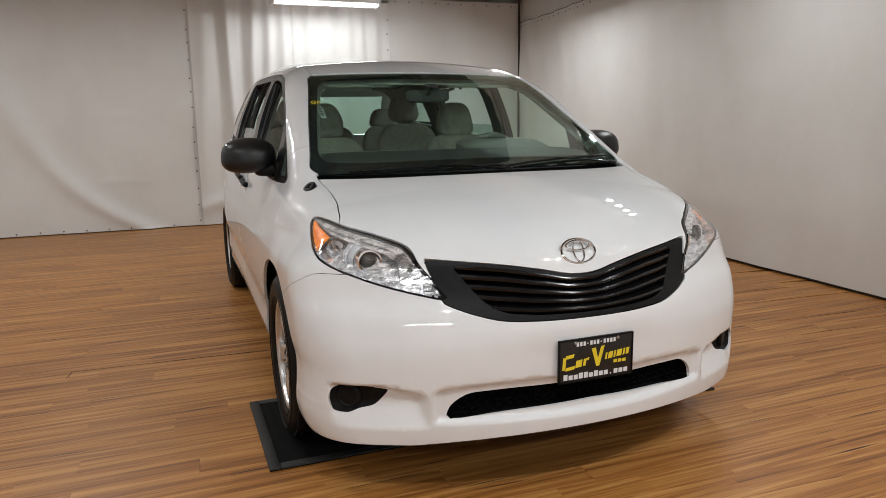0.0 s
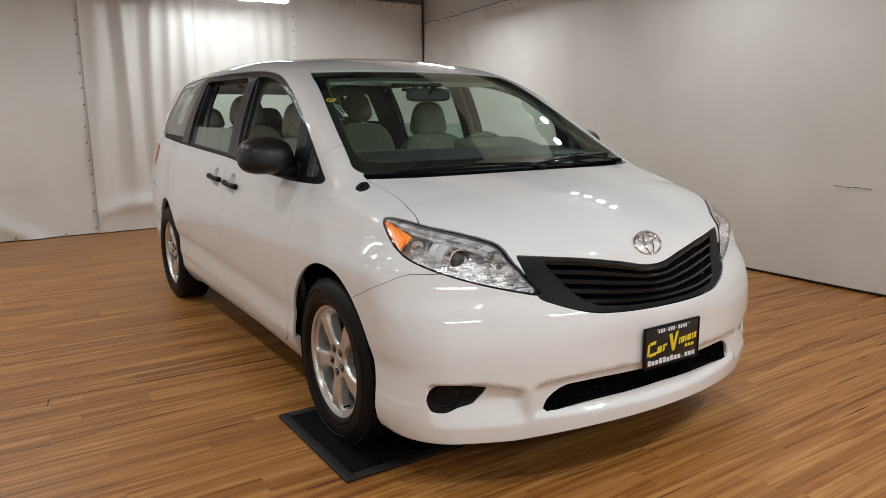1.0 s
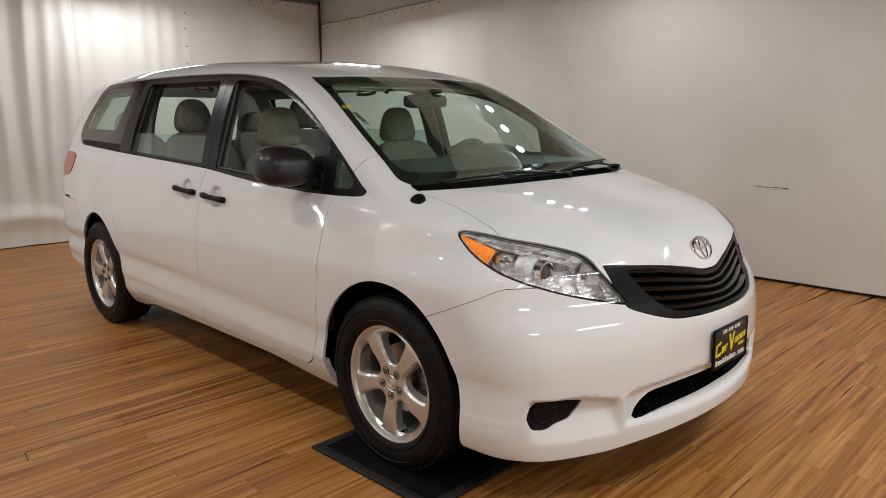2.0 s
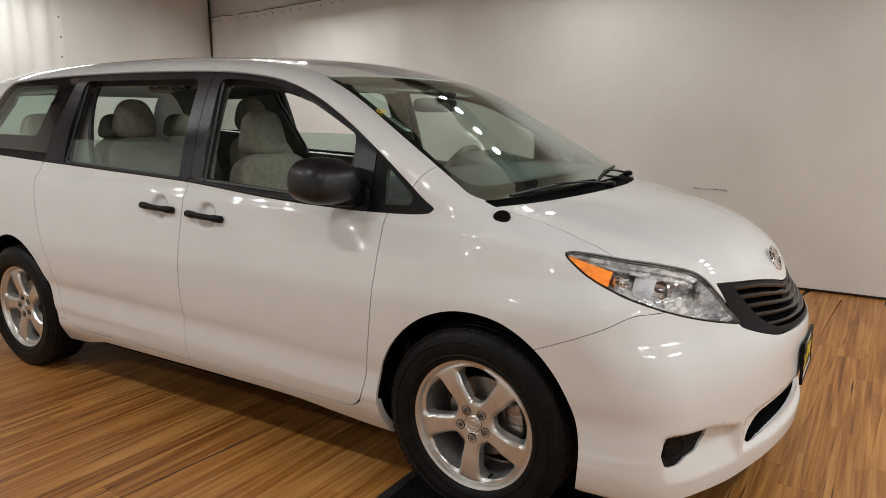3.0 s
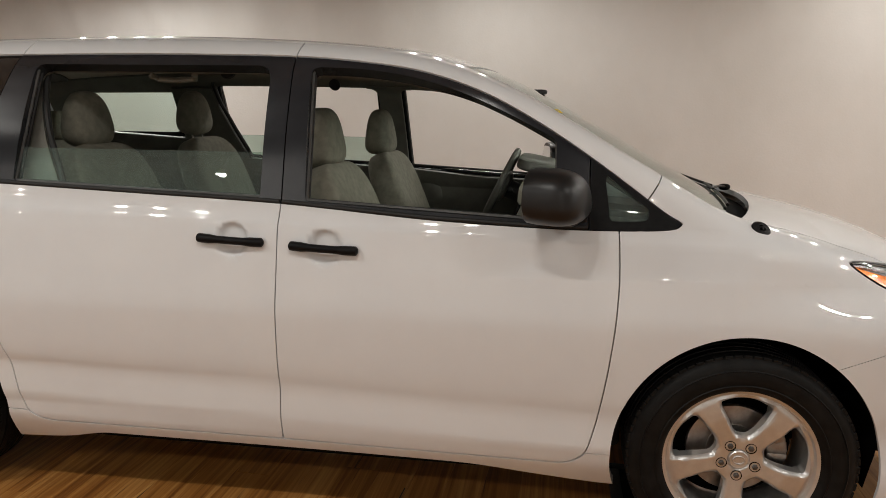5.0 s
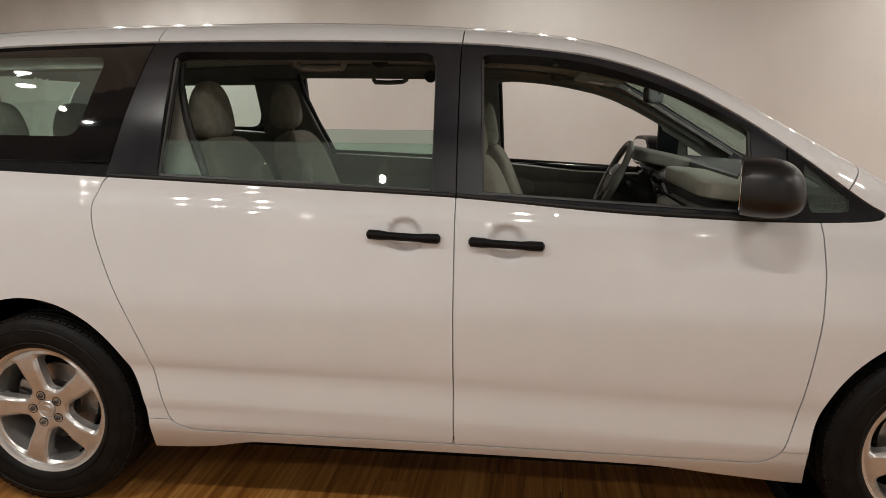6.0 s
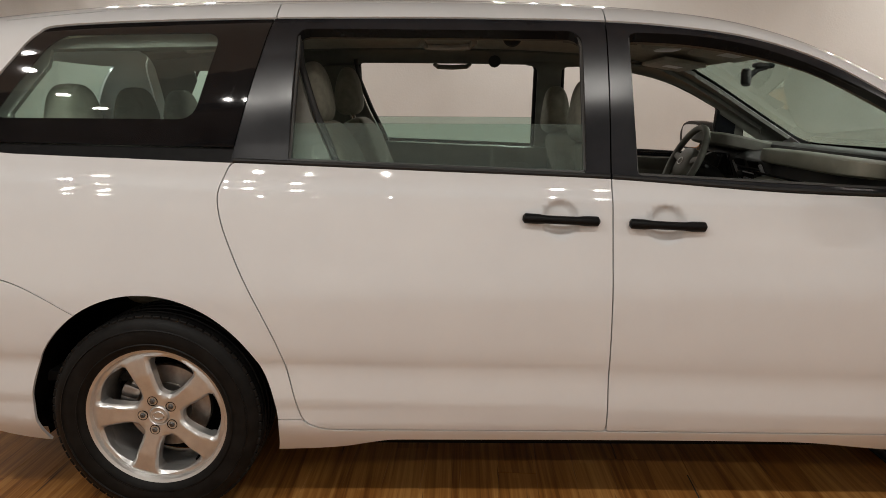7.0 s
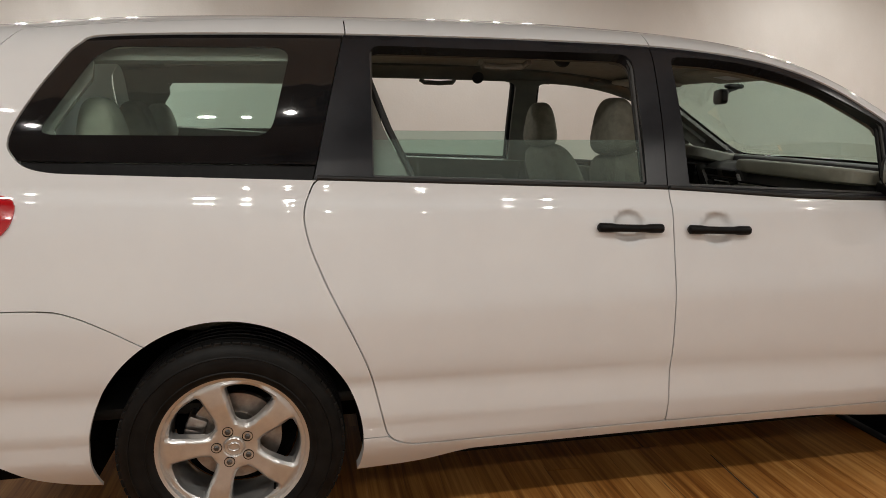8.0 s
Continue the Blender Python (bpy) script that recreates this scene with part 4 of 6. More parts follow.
# wheels
def spoke_face():
    """The five-spoke front of the rim: a dished disc with five windows cut out."""
    n_r, n_a = 26, 180
    rs = np.linspace(0.0, 0.232, n_r)
    v, f = [], []
    for r in rs:
        for a in range(n_a):
            t = 2 * math.pi * a / n_a
            v.append((r * math.cos(t), 0.0, r * math.sin(t)))
    for i in range(n_r - 1):
        for a in range(n_a):
            b = (a + 1) % n_a
            f.append((i * n_a + a, i * n_a + b, (i + 1) * n_a + b, (i + 1) * n_a + a))
    v, f = np.array(v), np.array(f)
    windows = []
    for k in range(5):
        mid = math.radians(72 * k + 36)
        pts = []
        for r, a in ((0.079, 0), (0.084, -14), (0.112, -21.5), (0.160, -23.5), (0.202, -23.5), (0.212, -6), (0.212, 8), (0.204, 24), (0.165, 21.5), (0.118, 18.5), (0.086, 13)):
            t = mid + math.radians(a)
            pts.append((r * math.cos(t), r * math.sin(t)))
        windows.append(rounded(pts, [0.02, 0.012, 0.03, 0.03, 0.014, 0.05, 0.05, 0.014, 0.03, 0.03, 0.012]))
    hole = lambda w: np.min([signed(p, w[:, [0, 2]]) for p in windows], 0)
    s = clip((v, f), lambda w: -hole(w))
    vv, ff = s
    r = np.hypot(vv[:, 0], vv[:, 2])
    depth = np.interp(r, [0, 0.028, 0.034, 0.07, 0.15, 0.212, 0.232], [-0.006, -0.006, 0.0, 0.002, 0.012, 0.008, -0.002])
    dist = hole(vv)
    bev = 1 - np.clip(dist / 0.011, 0, 1)
    out = -(depth - 0.012 * bev ** 1.6)
    n = len(vv)
    front = np.stack([vv[:, 0], out, vv[:, 2]], 1)
    back = np.stack([vv[:, 0], np.full(n, 0.035) + 0.012 * (r > 0.18), vv[:, 2]], 1)
    faces, count = [], {}
    for q in ff.tolist():
        u = []
        for i in q:
            if i not in u and not any(np.allclose(vv[i], vv[j], atol=1e-7) for j in u):
                u.append(i)
        if len(u) < 3:
            continue
        faces.append(tuple(u))
        for a, b in zip(u, u[1:] + u[:1]):
            count[(a, b)] = 1
    rim = [(a, a + n, b + n, b) for (a, b) in count if (b, a) not in count and r[a] > 0.01]
    bm = bmesh.new()
    bv = [bm.verts.new(p) for p in np.concatenate([front, back])]
    for q in faces + rim:
        try:
            bm.faces.new([bv[i] for i in q])
        except ValueError:
            pass
    bmesh.ops.remove_doubles(bm, verts=bm.verts, dist=1e-5)
    return bm


def wheel(x, sgn, turn, name="wheel"):
    hub = new(name)
    hub.parent = van
    tagged(hub, "five-spoke silver alloy wheel with a black tyre")
    tyre = [(0.232, -0.084), (0.240, -0.101), (0.254, -0.110), (0.285, -0.117), (0.318, -0.114), (0.336, -0.105), (0.348, -0.092), (0.3555, -0.078)]
    for g in (-0.055, -0.018, 0.018, 0.055):
        tyre += [(0.357, g - 0.006), (0.349, g - 0.004), (0.349, g + 0.004), (0.357, g + 0.006)]
    tyre += [(0.3555, 0.078), (0.348, 0.092), (0.336, 0.105), (0.318, 0.114), (0.285, 0.117), (0.250, 0.110), (0.232, 0.101), (0.222, 0.088)]
    part("tyre", lathe(tyre, 72, True), RUBBER, hub, "black tyre", 50)
    blocks = bmesh.new()
    for i in range(76):
        t = 2 * math.pi * i / 76
        for g in (-0.083, 0.083):
            b = box(-0.0125, 0.0125, g - 0.012, g + 0.010, 0.342, 0.3542, 0.002, 1)
            moved(b, Matrix.Rotation(t, 4, "Y"))
            me = bpy.data.meshes.new("block")
            b.to_mesh(me)
            b.free()
            blocks.from_mesh(me)
            bpy.data.meshes.remove(me)
    part("tread", blocks, RUBBER, hub, kind="stuff")
    for rr in (0.262, 0.312):
        part("sidewall_rib", lathe([(rr - 0.003, -0.113 - (0.003 if rr < 0.3 else 0.001)), (rr, -0.1185 + (0 if rr > 0.3 else 0.002)), (rr + 0.003, -0.113 - (0.003 if rr > 0.3 else 0.001))], 72), RUBBER, hub)
    barrel = [(0.229, -0.094), (0.240, -0.099), (0.244, -0.092), (0.236, -0.084), (0.222, -0.075), (0.214, -0.060), (0.206, -0.02), (0.203, 0.06), (0.212, 0.09), (0.220, 0.09), (0.210, 0.06), (0.210, -0.05)]
    rim = part("rim", lathe(barrel, 72, True), ALLOY, hub, "silver alloy rim")
    face = part("spokes", moved(spoke_face(), Matrix.Translation((0, -0.080, 0)) @ Matrix.Rotation(math.radians(-turn), 4, "Y")), ALLOY, hub, "five broad silver spokes", 30)
    part("hub_cap", moved(lathe([(0.031, 0), (0.031, -0.004), (0.028, -0.007), (0.024, -0.006), (0, -0.007)], 32), Matrix.Translation((0, -0.076, 0))), ALLOY, hub)
    part("cap_mark", moved(tube([(math.cos(a) * 0.018, 0, math.sin(a) * 0.013) for a in np.arange(24) * 2 * math.pi / 24], 0.002, 6, True), Matrix.Translation((0, -0.084, 0))), ALLOY, hub)
    for k in range(5):
        a = math.radians(72 * k + turn + 0)
        at = Matrix.Translation((0.054 * math.cos(a), -0.079, 0.054 * math.sin(a)))
        part("lug_seat", moved(lathe([(0.0175, 0.006), (0.0175, -0.0035), (0.0155, -0.0045), (0.0140, 0.004), (0, 0.004)], 20), at), DEEP_BLACK, hub)
        part("lug_nut", moved(lathe([(0.0095, 0.004), (0.0095, -0.006), (0.006, -0.010), (0, -0.0105)], 6), at), NUT_STEEL, hub, "", 25)
    disc = part("brake_disc", lathe([(0.05, -0.03), (0.05, -0.008), (0.085, -0.008), (0.085, 0.0), (0.148, 0.0), (0.148, 0.024), (0.05, 0.024)], 56, True), STEEL, hub, "brake disc")
    lead = 1 if x > -1 else -1
    part("brake_caliper", merge(*[moved(box(0.100, 0.165, -0.020, 0.05, -0.025, 0.025, 0.01), Matrix.Rotation(-math.radians(t), 4, "Y")) for t in ((8, -8, 22) if lead > 0 else (172, 156, 188))]), STEEL, hub, "cast brake caliper")
    part("valve", moved(tube([(0, 0, 0), (0, -0.03, 0.0)], 0.004, 8), Matrix.Rotation(math.radians(70 if x > -1 else 52), 4, "Y") @ Matrix.Translation((0.196, -0.06, 0))), DEEP_BLACK, hub)
    part("brake_shield", lathe([(0.20, 0.075), (0.05, 0.075), (0, 0.075)], 40), DEEP_BLACK, hub)
    hub.matrix_basis = Matrix.Translation((x, sgn * 0.842, 0.352)) @ (Matrix.Rotation(math.pi, 4, "Z") if sgn > 0 else Matrix())
    return hub


wheel(0.0, -1, 122)
wheel(-3.03, -1, 108)
wheel(0.0, 1, 90)
wheel(-3.03, 1, 100)

# wheel houses and underside
for x, rx, rz in ((0.0, 0.426, 0.450), (-3.04, 0.444, 0.454)):
    for sgn in (-1, 1):
        bm = bmesh.new()
        rows = []
        for y in (0.50, 0.60, 0.905):
            rows.append([bm.verts.new((x + rx * math.cos(t), sgn * (y - (0.075 * min(max((0.50 - 0.345 - rz * math.sin(t)) / 0.2, 0), 1) if y > 0.8 else 0)), 0.345 + rz * math.sin(t))) for t in np.linspace(-0.24, math.pi + 0.24, 40)])
        for a, b in zip(rows, rows[1:]):
            for i in range(39):
                bm.faces.new((a[i], a[i + 1], b[i + 1], b[i]))
        bm.faces.new(rows[0])
        part("wheel_house", bm, DEEP_BLACK, van, "black wheel-arch liner")
part("underbody", merge(box(-2.60, -0.42, -0.86, 0.86, 0.215, 0.30, 0.02), box(-3.95, -3.46, -0.80, 0.80, 0.24, 0.36, 0.02), box(0.40, 0.80, -0.56, 0.56, 0.235, 0.32, 0.02),
                        box(-3.45, 0.45, -0.48, 0.48, 0.23, 0.42, 0.02)), DEEP_BLACK, van, "black underside")
part("engine_block", box(0.02, 0.62, -0.52, 0.52, 0.40, 0.82, 0.05), DEEP_BLACK, van)
part("bulkhead", box(-0.42, -0.36, -0.80, 0.80, 0.30, 1.02, 0.02), INNER_DARK, van)


# ---- inside the van ----
part("cabin_floor", box(-3.75, -0.40, -0.80, 0.80, 0.42, 0.46, 0.01), INNER_DARK, van, "dark carpet")
part("headliner", sheet_mesh("headliner", clips(SKIN, above(lambda x: np.full(np.shape(x), 1.60)), narrow(0.66), ahead_of(-3.55), behind(-0.80)), skin, 0.045, 0.012), HEADLINER, van, "beige felt roof lining")
for half, sgn in ((right_side, -1), (left_side, 1)):
    cards = clips(SKIN, half, wide(0.5), above(lambda x: np.full(np.shape(x), 0.46)), ahead_of(-3.6), behind(-0.45), away(grow(arch_rear, 0.05)))
    belt_in = lambda x, sgn=sgn: np.interp(x, [-3.6, -2.74, -1.53, -1.02, -0.45], [1.27, 1.199, 1.141, 1.099, 1.076]) + (0.022 if sgn > 0 else -0.006)
    part("door_card", sheet_mesh("door_card", clips(cards, ahead_of(-1.52), below(belt_in)), skin, 0.075, 0.02), INNER_GREY, van, "grey inner door panel")
    part("door_card", sheet_mesh("door_card", clips(cards, behind(-1.53), ahead_of(-2.56), below(belt_in)), skin, 0.075, 0.02), INNER_GREY, van, "grey inner door panel")
    part("side_lining", sheet_mesh("side_lining", clips(cards, behind(-2.57), below(lambda x: belt_in(x) + 0.10)), skin, 0.075, 0.02), INNER_GREY, van)
    trim = clips(SKIN, half, wide(0.45), above(lambda x: np.full(np.shape(x), 1.0)), ahead_of(-3.62), behind(-0.35), from_side(SLIDE_OPEN, 0.012, True), from_side(FRONT_OPEN, 0.012, True))
    part("pillar_trim", sheet_mesh("pillar_trim", clips(trim, ahead_of(-1.66), behind(-1.41), below(1.64)), skin, 0.055, 0.02), INNER_GREY, van, "grey pillar lining")
    slope = lambda v: v[:, 0] - np.interp(v[:, 2], [1.10, 1.22, 1.36, 1.52, 1.64], [-2.40, -2.435, -2.50, -2.555, -2.565])
    part("pillar_trim", sheet_mesh("pillar_trim", clips(SKIN, half, wide(0.45), above(1.0), ahead_of(-2.82), slope, below(1.64)), skin, 0.075, 0.02), INNER_GREY, van, "grey pillar lining")
    zs = np.linspace(1.62, 1.12, 14)
    xs = np.interp(zs, [1.10, 1.22, 1.36, 1.52, 1.64], [-2.40, -2.435, -2.50, -2.555, -2.565]) + 0.006
    part("pillar_seal", tube(list(zip(xs, (skin_y(xs, zs) - 0.086) * sgn, zs)), 0.012, 8), SEAL, van, "black door seal")
    part("roof_side_trim", sheet_mesh("roof_side_trim", clips(trim, above(lambda x: np.interp(x, [-3.6, -1.45, -1.07, -0.65, -0.35], [1.595, 1.595, 1.55, 1.37, 1.18])), ahead_of(-3.6), behind(-0.30), wide(0.60), away(grow(screen_zone, 0.01))), skin, 0.05, 0.02), INNER_GREY, van)
    part("pillar_trim", sheet_mesh("pillar_trim", clips(SKIN, half, above(lambda x: np.full(np.shape(x), 1.09)), below(1.60), ahead_of(-1.05), behind(-0.22), wide(0.55), from_front(FRIT, -0.012, True), from_side(FRONT_OPEN, 0.012, True), from_side(VENT_PANE, 0.008, True)), skin, 0.030, 0.018), INNER_GREY, van, "grey windscreen pillar lining")
    part("rear_corner_trim", sheet_mesh("rear_corner_trim", clips(trim, behind(-3.42), lambda v: -from_side(CLEAR, -0.01)(v)), skin, 0.05, 0.015), INNER_GREY, van)
    # grab handles and ceiling vents over the windows
    for x in (-1.10, -2.05):
        y = float(skin_y(x, 1.60)) - 0.10
        part("grab_handle", tube([(x - 0.09, sgn * y, 1.585), (x - 0.075, sgn * (y - 0.03), 1.572), (x, sgn * (y - 0.036), 1.568), (x + 0.075, sgn * (y - 0.03), 1.572), (x + 0.09, sgn * y, 1.585)], 0.012, 8), INNER_GREY, van, "grey grab handle")
    part("ceiling_vent", moved(lathe([(0.030, 0), (0.032, -0.008), (0.024, -0.01), (0, -0.006)], 20), Matrix.Translation((-1.83, sgn * 0.615, 1.60)) @ pose(0, 0, 0, -sgn * 70 + 90, 0, 0)), INNER_DARK, van, "round air vent")

# seats
SEAT_CLOTH = CLOTH


def seat(x, y, z, lean, width=0.27, height=0.33, rest=0.115, headrest=True, arm=0, lift=0.0, soft_e=0.60):
    """A cloth seat: cushion, backrest with side bolsters, headrest on two posts."""
    ob = new("seat")
    ob.parent = van
    tagged(ob, "grey cloth seat with a padded headrest")
    tip = Matrix.Rotation(math.radians(-lean), 4, "Y")

    def back_shape(p):
        taper = 1 - 0.16 * max(p.z, 0) ** 2
        return (p.x + 0.35 * abs(p.y) ** 3 * (1 if p.x > 0 else 0.2), p.y * taper, p.z)

    def cushion_shape(p):
        return (p.x, p.y, p.z + 0.28 * abs(p.y) ** 4)
    part("cushion", pillow((0.08, 0, 0.0), (0.29, width, 0.085), 0.42, None, 36, 16, cushion_shape), SEAT_CLOTH, ob)
    part("backrest", pillow((0, 0, 0), (0.075, width * 0.98, height), 0.46, Matrix.Translation((-0.20, 0, 0.05)) @ tip @ Matrix.Translation((0, 0, height * 0.95)), 36, 28, back_shape), SEAT_CLOTH, ob)
    top = Matrix.Translation((-0.20, 0, 0.05)) @ tip
    if headrest:
        part("headrest", pillow((0, 0, 0), (0.064, 0.118, rest + 0.002), soft_e, top @ Matrix.Translation((0.030, 0, 2 * height * 0.97 + rest * 0.93 + lift)) @ Matrix.Rotation(radians(20), 4, 'Y'), 32, 22,
                                lambda p: (p.x * (1 - 0.28 * p.z), p.y * (1 - 0.20 * p.z), p.z)), SEAT_CLOTH, ob)
        for s in (-0.055, 0.055):
            part("headrest_post", moved(tube([(0, s, 2 * height * 0.9), (0, s, 2 * height + 0.06 + lift)], 0.006, 8), top), CHROME, ob)
    if arm:
        part("armrest", pillow((0.06, arm * (width + 0.045), 0.22), (0.19, 0.035, 0.035), 0.6), SEAT_CLOTH, ob)
    part("seat_base", box(-0.14, 0.22, -0.2, 0.2, -0.26, -0.06, 0.02), INNER_DARK, ob)
    ob.matrix_basis = Matrix.Translation((x, y, z))


for y in (-0.43, 0.45):
    seat(-1.115, y, 0.655, 21, 0.265, 0.295, 0.114, True, 1 if y < 0 else -1)
for y in (-0.45, 0.42):
    seat(-2.135, y, 0.715, 21, 0.255, 0.30, 0.115, True, 1 if y < 0 else -1, 0.0 if y < 0 else 0.030, 0.74)
for y in (-0.50, 0.0, 0.50):
    seat(-3.04, y, 0.735, 22, 0.225, 0.28, 0.085)

# dashboard
dash = new("dashboard")
dash.parent = van
tagged(dash, "grey dashboard with a dark centre console")
DASH_GREY = vary(material("dash_grey", rough=0.6), (0.190, 0.190, 0.150), (0.230, 0.230, 0.186), (14, 14, 14), rough=(0.5, 0.66), bump=0.06, bump_scale=900)
part("dash_top", pillow((-0.40, 0, 1.055), (0.30, 0.79, 0.10), 0.40, pose(0, 0, 0, 0, 4, 0), 48, 16), INNER_DARK, dash)
part("dash_pad", pillow((-0.590, -0.42, 1.146), (0.15, 0.37, 0.034), 0.30, pose(0, 0, 0, 0, 6, 0), 40, 14), DASH_GREY, dash, "grey upper pad")
part("dash_cover", pillow((-0.36, -0.02, 1.148), (0.22, 0.77, 0.034), 0.35, pose(0, 0, 0, 0, 5, 0), 48, 12), INNER_DARK, dash, "dark dashboard top")
part("dash_face", pillow((-0.60, -0.40, 0.985), (0.150, 0.37, 0.115), 0.28, pose(0, 0, 0, 0, -14, 0), 36, 18), DASH_GREY, dash, "grey lower dashboard")
part("dash_slot", moved(box(-0.004, 0.004, -0.33, 0.33, -0.004, 0.004, 0.001, 1), pose(-0.748, -0.42, 1.085, 0, -10, 0)), DEEP_BLACK, dash)
part("instrument_hood", pillow((-0.645, 0.40, 1.182), (0.16, 0.25, 0.034), 0.35, pose(0, 0, 0, 0, 12, 0), 36, 14), INNER_GREY, dash, "grey instrument hood")
part("instrument_panel", moved(box(-0.03, 0.03, -0.20, 0.20, -0.09, 0.075, 0.03, 3), pose(-0.690, 0.40, 1.085, 0, -18, 0)), INNER_DARK, dash)
part("instrument_glass", moved(box(-0.004, 0.004, -0.17, 0.17, -0.06, 0.05, 0.003), pose(-0.729, 0.40, 1.095, 0, -18, 0)), GLOSS_BLACK, dash)
at = pose(-0.660, 0.015, 1.062, 0, -24, 0)
console = part("centre_console", moved(box(-0.05, 0.04, -0.15, 0.15, -0.22, 0.10, 0.02, 3), at), INNER_DARK, dash, "dark centre console")
part("console_trim", moved(merge(*[box(-0.058, -0.046, a, b, -0.20, 0.085, 0.004) for a, b in ((-0.150, -0.132), (0.132, 0.150))]), at), BEZEL, console, "silver side trim")
part("radio", moved(box(-0.058, -0.046, -0.115, 0.115, -0.01, 0.055, 0.004), at), GLOSS_BLACK, console, "gloss black radio")
part("radio_slot", moved(box(-0.060, -0.056, -0.06, 0.06, 0.034, 0.040, 0.001, 1), at), BEZEL, console)
part("climate_panel", moved(box(-0.058, -0.046, -0.115, 0.115, -0.14, -0.03, 0.004), at), GLOSS_BLACK, console, "gloss black climate panel")
for dy in (-0.095, 0.095):
    part("radio_knob", moved(lathe([(0.017, 0), (0.016, 0.014), (0.010, 0.016), (0, 0.016)], 20), at @ Matrix.Translation((-0.056, dy, 0.022)) @ pose(0, 0, 0, 0, 0, 90)), INNER_DARK, console)
for dy in (-0.08, 0.0, 0.08):
    part("climate_knob", moved(lathe([(0.024, 0), (0.023, 0.014), (0.015, 0.018), (0, 0.018)], 24), at @ Matrix.Translation((-0.056, dy, -0.095)) @ pose(0, 0, 0, 0, 0, 90)), INNER_DARK, console)
for k in range(5):
    part("console_button", moved(box(-0.061, -0.055, -0.075 + 0.032 * k, -0.050 + 0.032 * k, -0.005, 0.008, 0.002, 1), at), BEZEL, console)
for dy in (-0.075, 0.075):
    part("air_vent", moved(box(-0.058, -0.046, dy - 0.05, dy + 0.05, 0.065, 0.098, 0.006), at), DEEP_BLACK, dash)
part("glovebox", moved(box(-0.01, 0.01, -0.22, 0.22, -0.07, 0.06, 0.01), pose(-0.765, -0.42, 0.960, 0, -14, 0)), DASH_GREY, dash)

# steering wheel
wheel_at = Matrix.Translation((-0.890, 0.40, 1.088)) @ pose(0, 0, 0, 0, -64, 0)
steer = new("steering_wheel")
steer.parent = van
tagged(steer, "grey four-spoke steering wheel")
part("steering_rim", moved(tube([(math.cos(a) * 0.188, math.sin(a) * 0.188, 0) for a in np.arange(48) * 2 * math.pi / 48], 0.0165, 12, True), wheel_at), INNER_GREY, steer)
part("steering_hub", pillow((0, 0, 0), (0.080, 0.090, 0.030), 0.6, wheel_at @ Matrix.Translation((0, 0, -0.012))), INNER_GREY, steer)
part("hub_mark", moved(tube([(math.cos(a) * 0.018, math.sin(a) * 0.026, 0.019) for a in np.arange(24) * 2 * math.pi / 24], 0.0025, 6, True), wheel_at), CHROME, steer, "small oval chrome mark")
for a in (80, 280, 140, 220):
    t = math.radians(a)
    part("steering_spoke", moved(tube([(math.cos(t) * 0.06, math.sin(t) * 0.06, -0.008), (math.cos(t) * 0.18, math.sin(t) * 0.18, 0)], [0.024, 0.016], 8, False, 0.5), wheel_at), INNER_GREY, steer)
part("steering_column", moved(tube([(0, 0, -0.02), (0, 0, -0.24)], 0.048, 16), wheel_at), INNER_DARK, steer)
for s in (-1, 1):
    part("column_stalk", moved(tube([(0.0, s * 0.04, -0.06), (0.02, s * 0.16, -0.055)], [0.007, 0.010], 8), wheel_at), INNER_DARK, steer)

# inside mirror, sun visors, overhead console, stickers on the glass
inner_mirror = part("rear_view_mirror", pillow((-0.775, 0.0, 1.482), (0.020, 0.120, 0.036), 0.45, pose(0, 0, 0, 0, 0, -24)), INNER_DARK, van, "dark inside mirror")
part("mirror_stem", tube([(-0.760, 0, 1.490), (-0.730, 0, 1.516), (-0.690, 0, 1.528)], 0.012, 8), INNER_DARK, inner_mirror)
part("mirror_mount", pillow((-0.705, 0, 1.534), (0.045, 0.03, 0.012), 0.6), INNER_DARK, inner_mirror)
for y in (-0.36, 0.36):
    visor = part("sun_visor", moved(box(-0.10, 0.10, -0.20, 0.20, -0.010, 0.010, 0.009), pose(-0.985, y, 1.560, 0, 10, 0)), HEADLINER, van, "beige sun visor")
    part("visor_label", moved(box(-0.035, 0.035, -0.05, 0.05, -0.0118, -0.0102, 0), pose(-0.985, y, 1.560, 0, 10, 0)), WHITE_PRINT, visor, "pale warning label")
roof_box = part("overhead_console", pillow((-1.10, 0.0, 1.628), (0.12, 0.10, 0.026), 0.5), HEADLINER, van, "beige overhead console")
part("map_lamp", pillow((-1.12, 0.0, 1.604), (0.05, 0.07, 0.010), 0.6), WHITE_PRINT, roof_box, "white map-lamp lens")
STICKER = material("grey_label", (0.30, 0.31, 0.29), 0.6)
lab = on_screen([-0.640, -0.616, -0.616, -0.640], [1.432, 1.432, 1.376, 1.376], -0.010)
bm = bmesh.new()
q = [bm.verts.new(p) for p in lab]
w = [bm.verts.new(p + np.array([-0.001, 0, -0.001])) for p in lab]
bm.faces.new(q)
for i in range(4):
    bm.faces.new((q[i], q[(i + 1) % 4], w[(i + 1) % 4], w[i]))
sticker = part("glass_sticker", bm, STICKER, van, "small grey bar-code sticker")
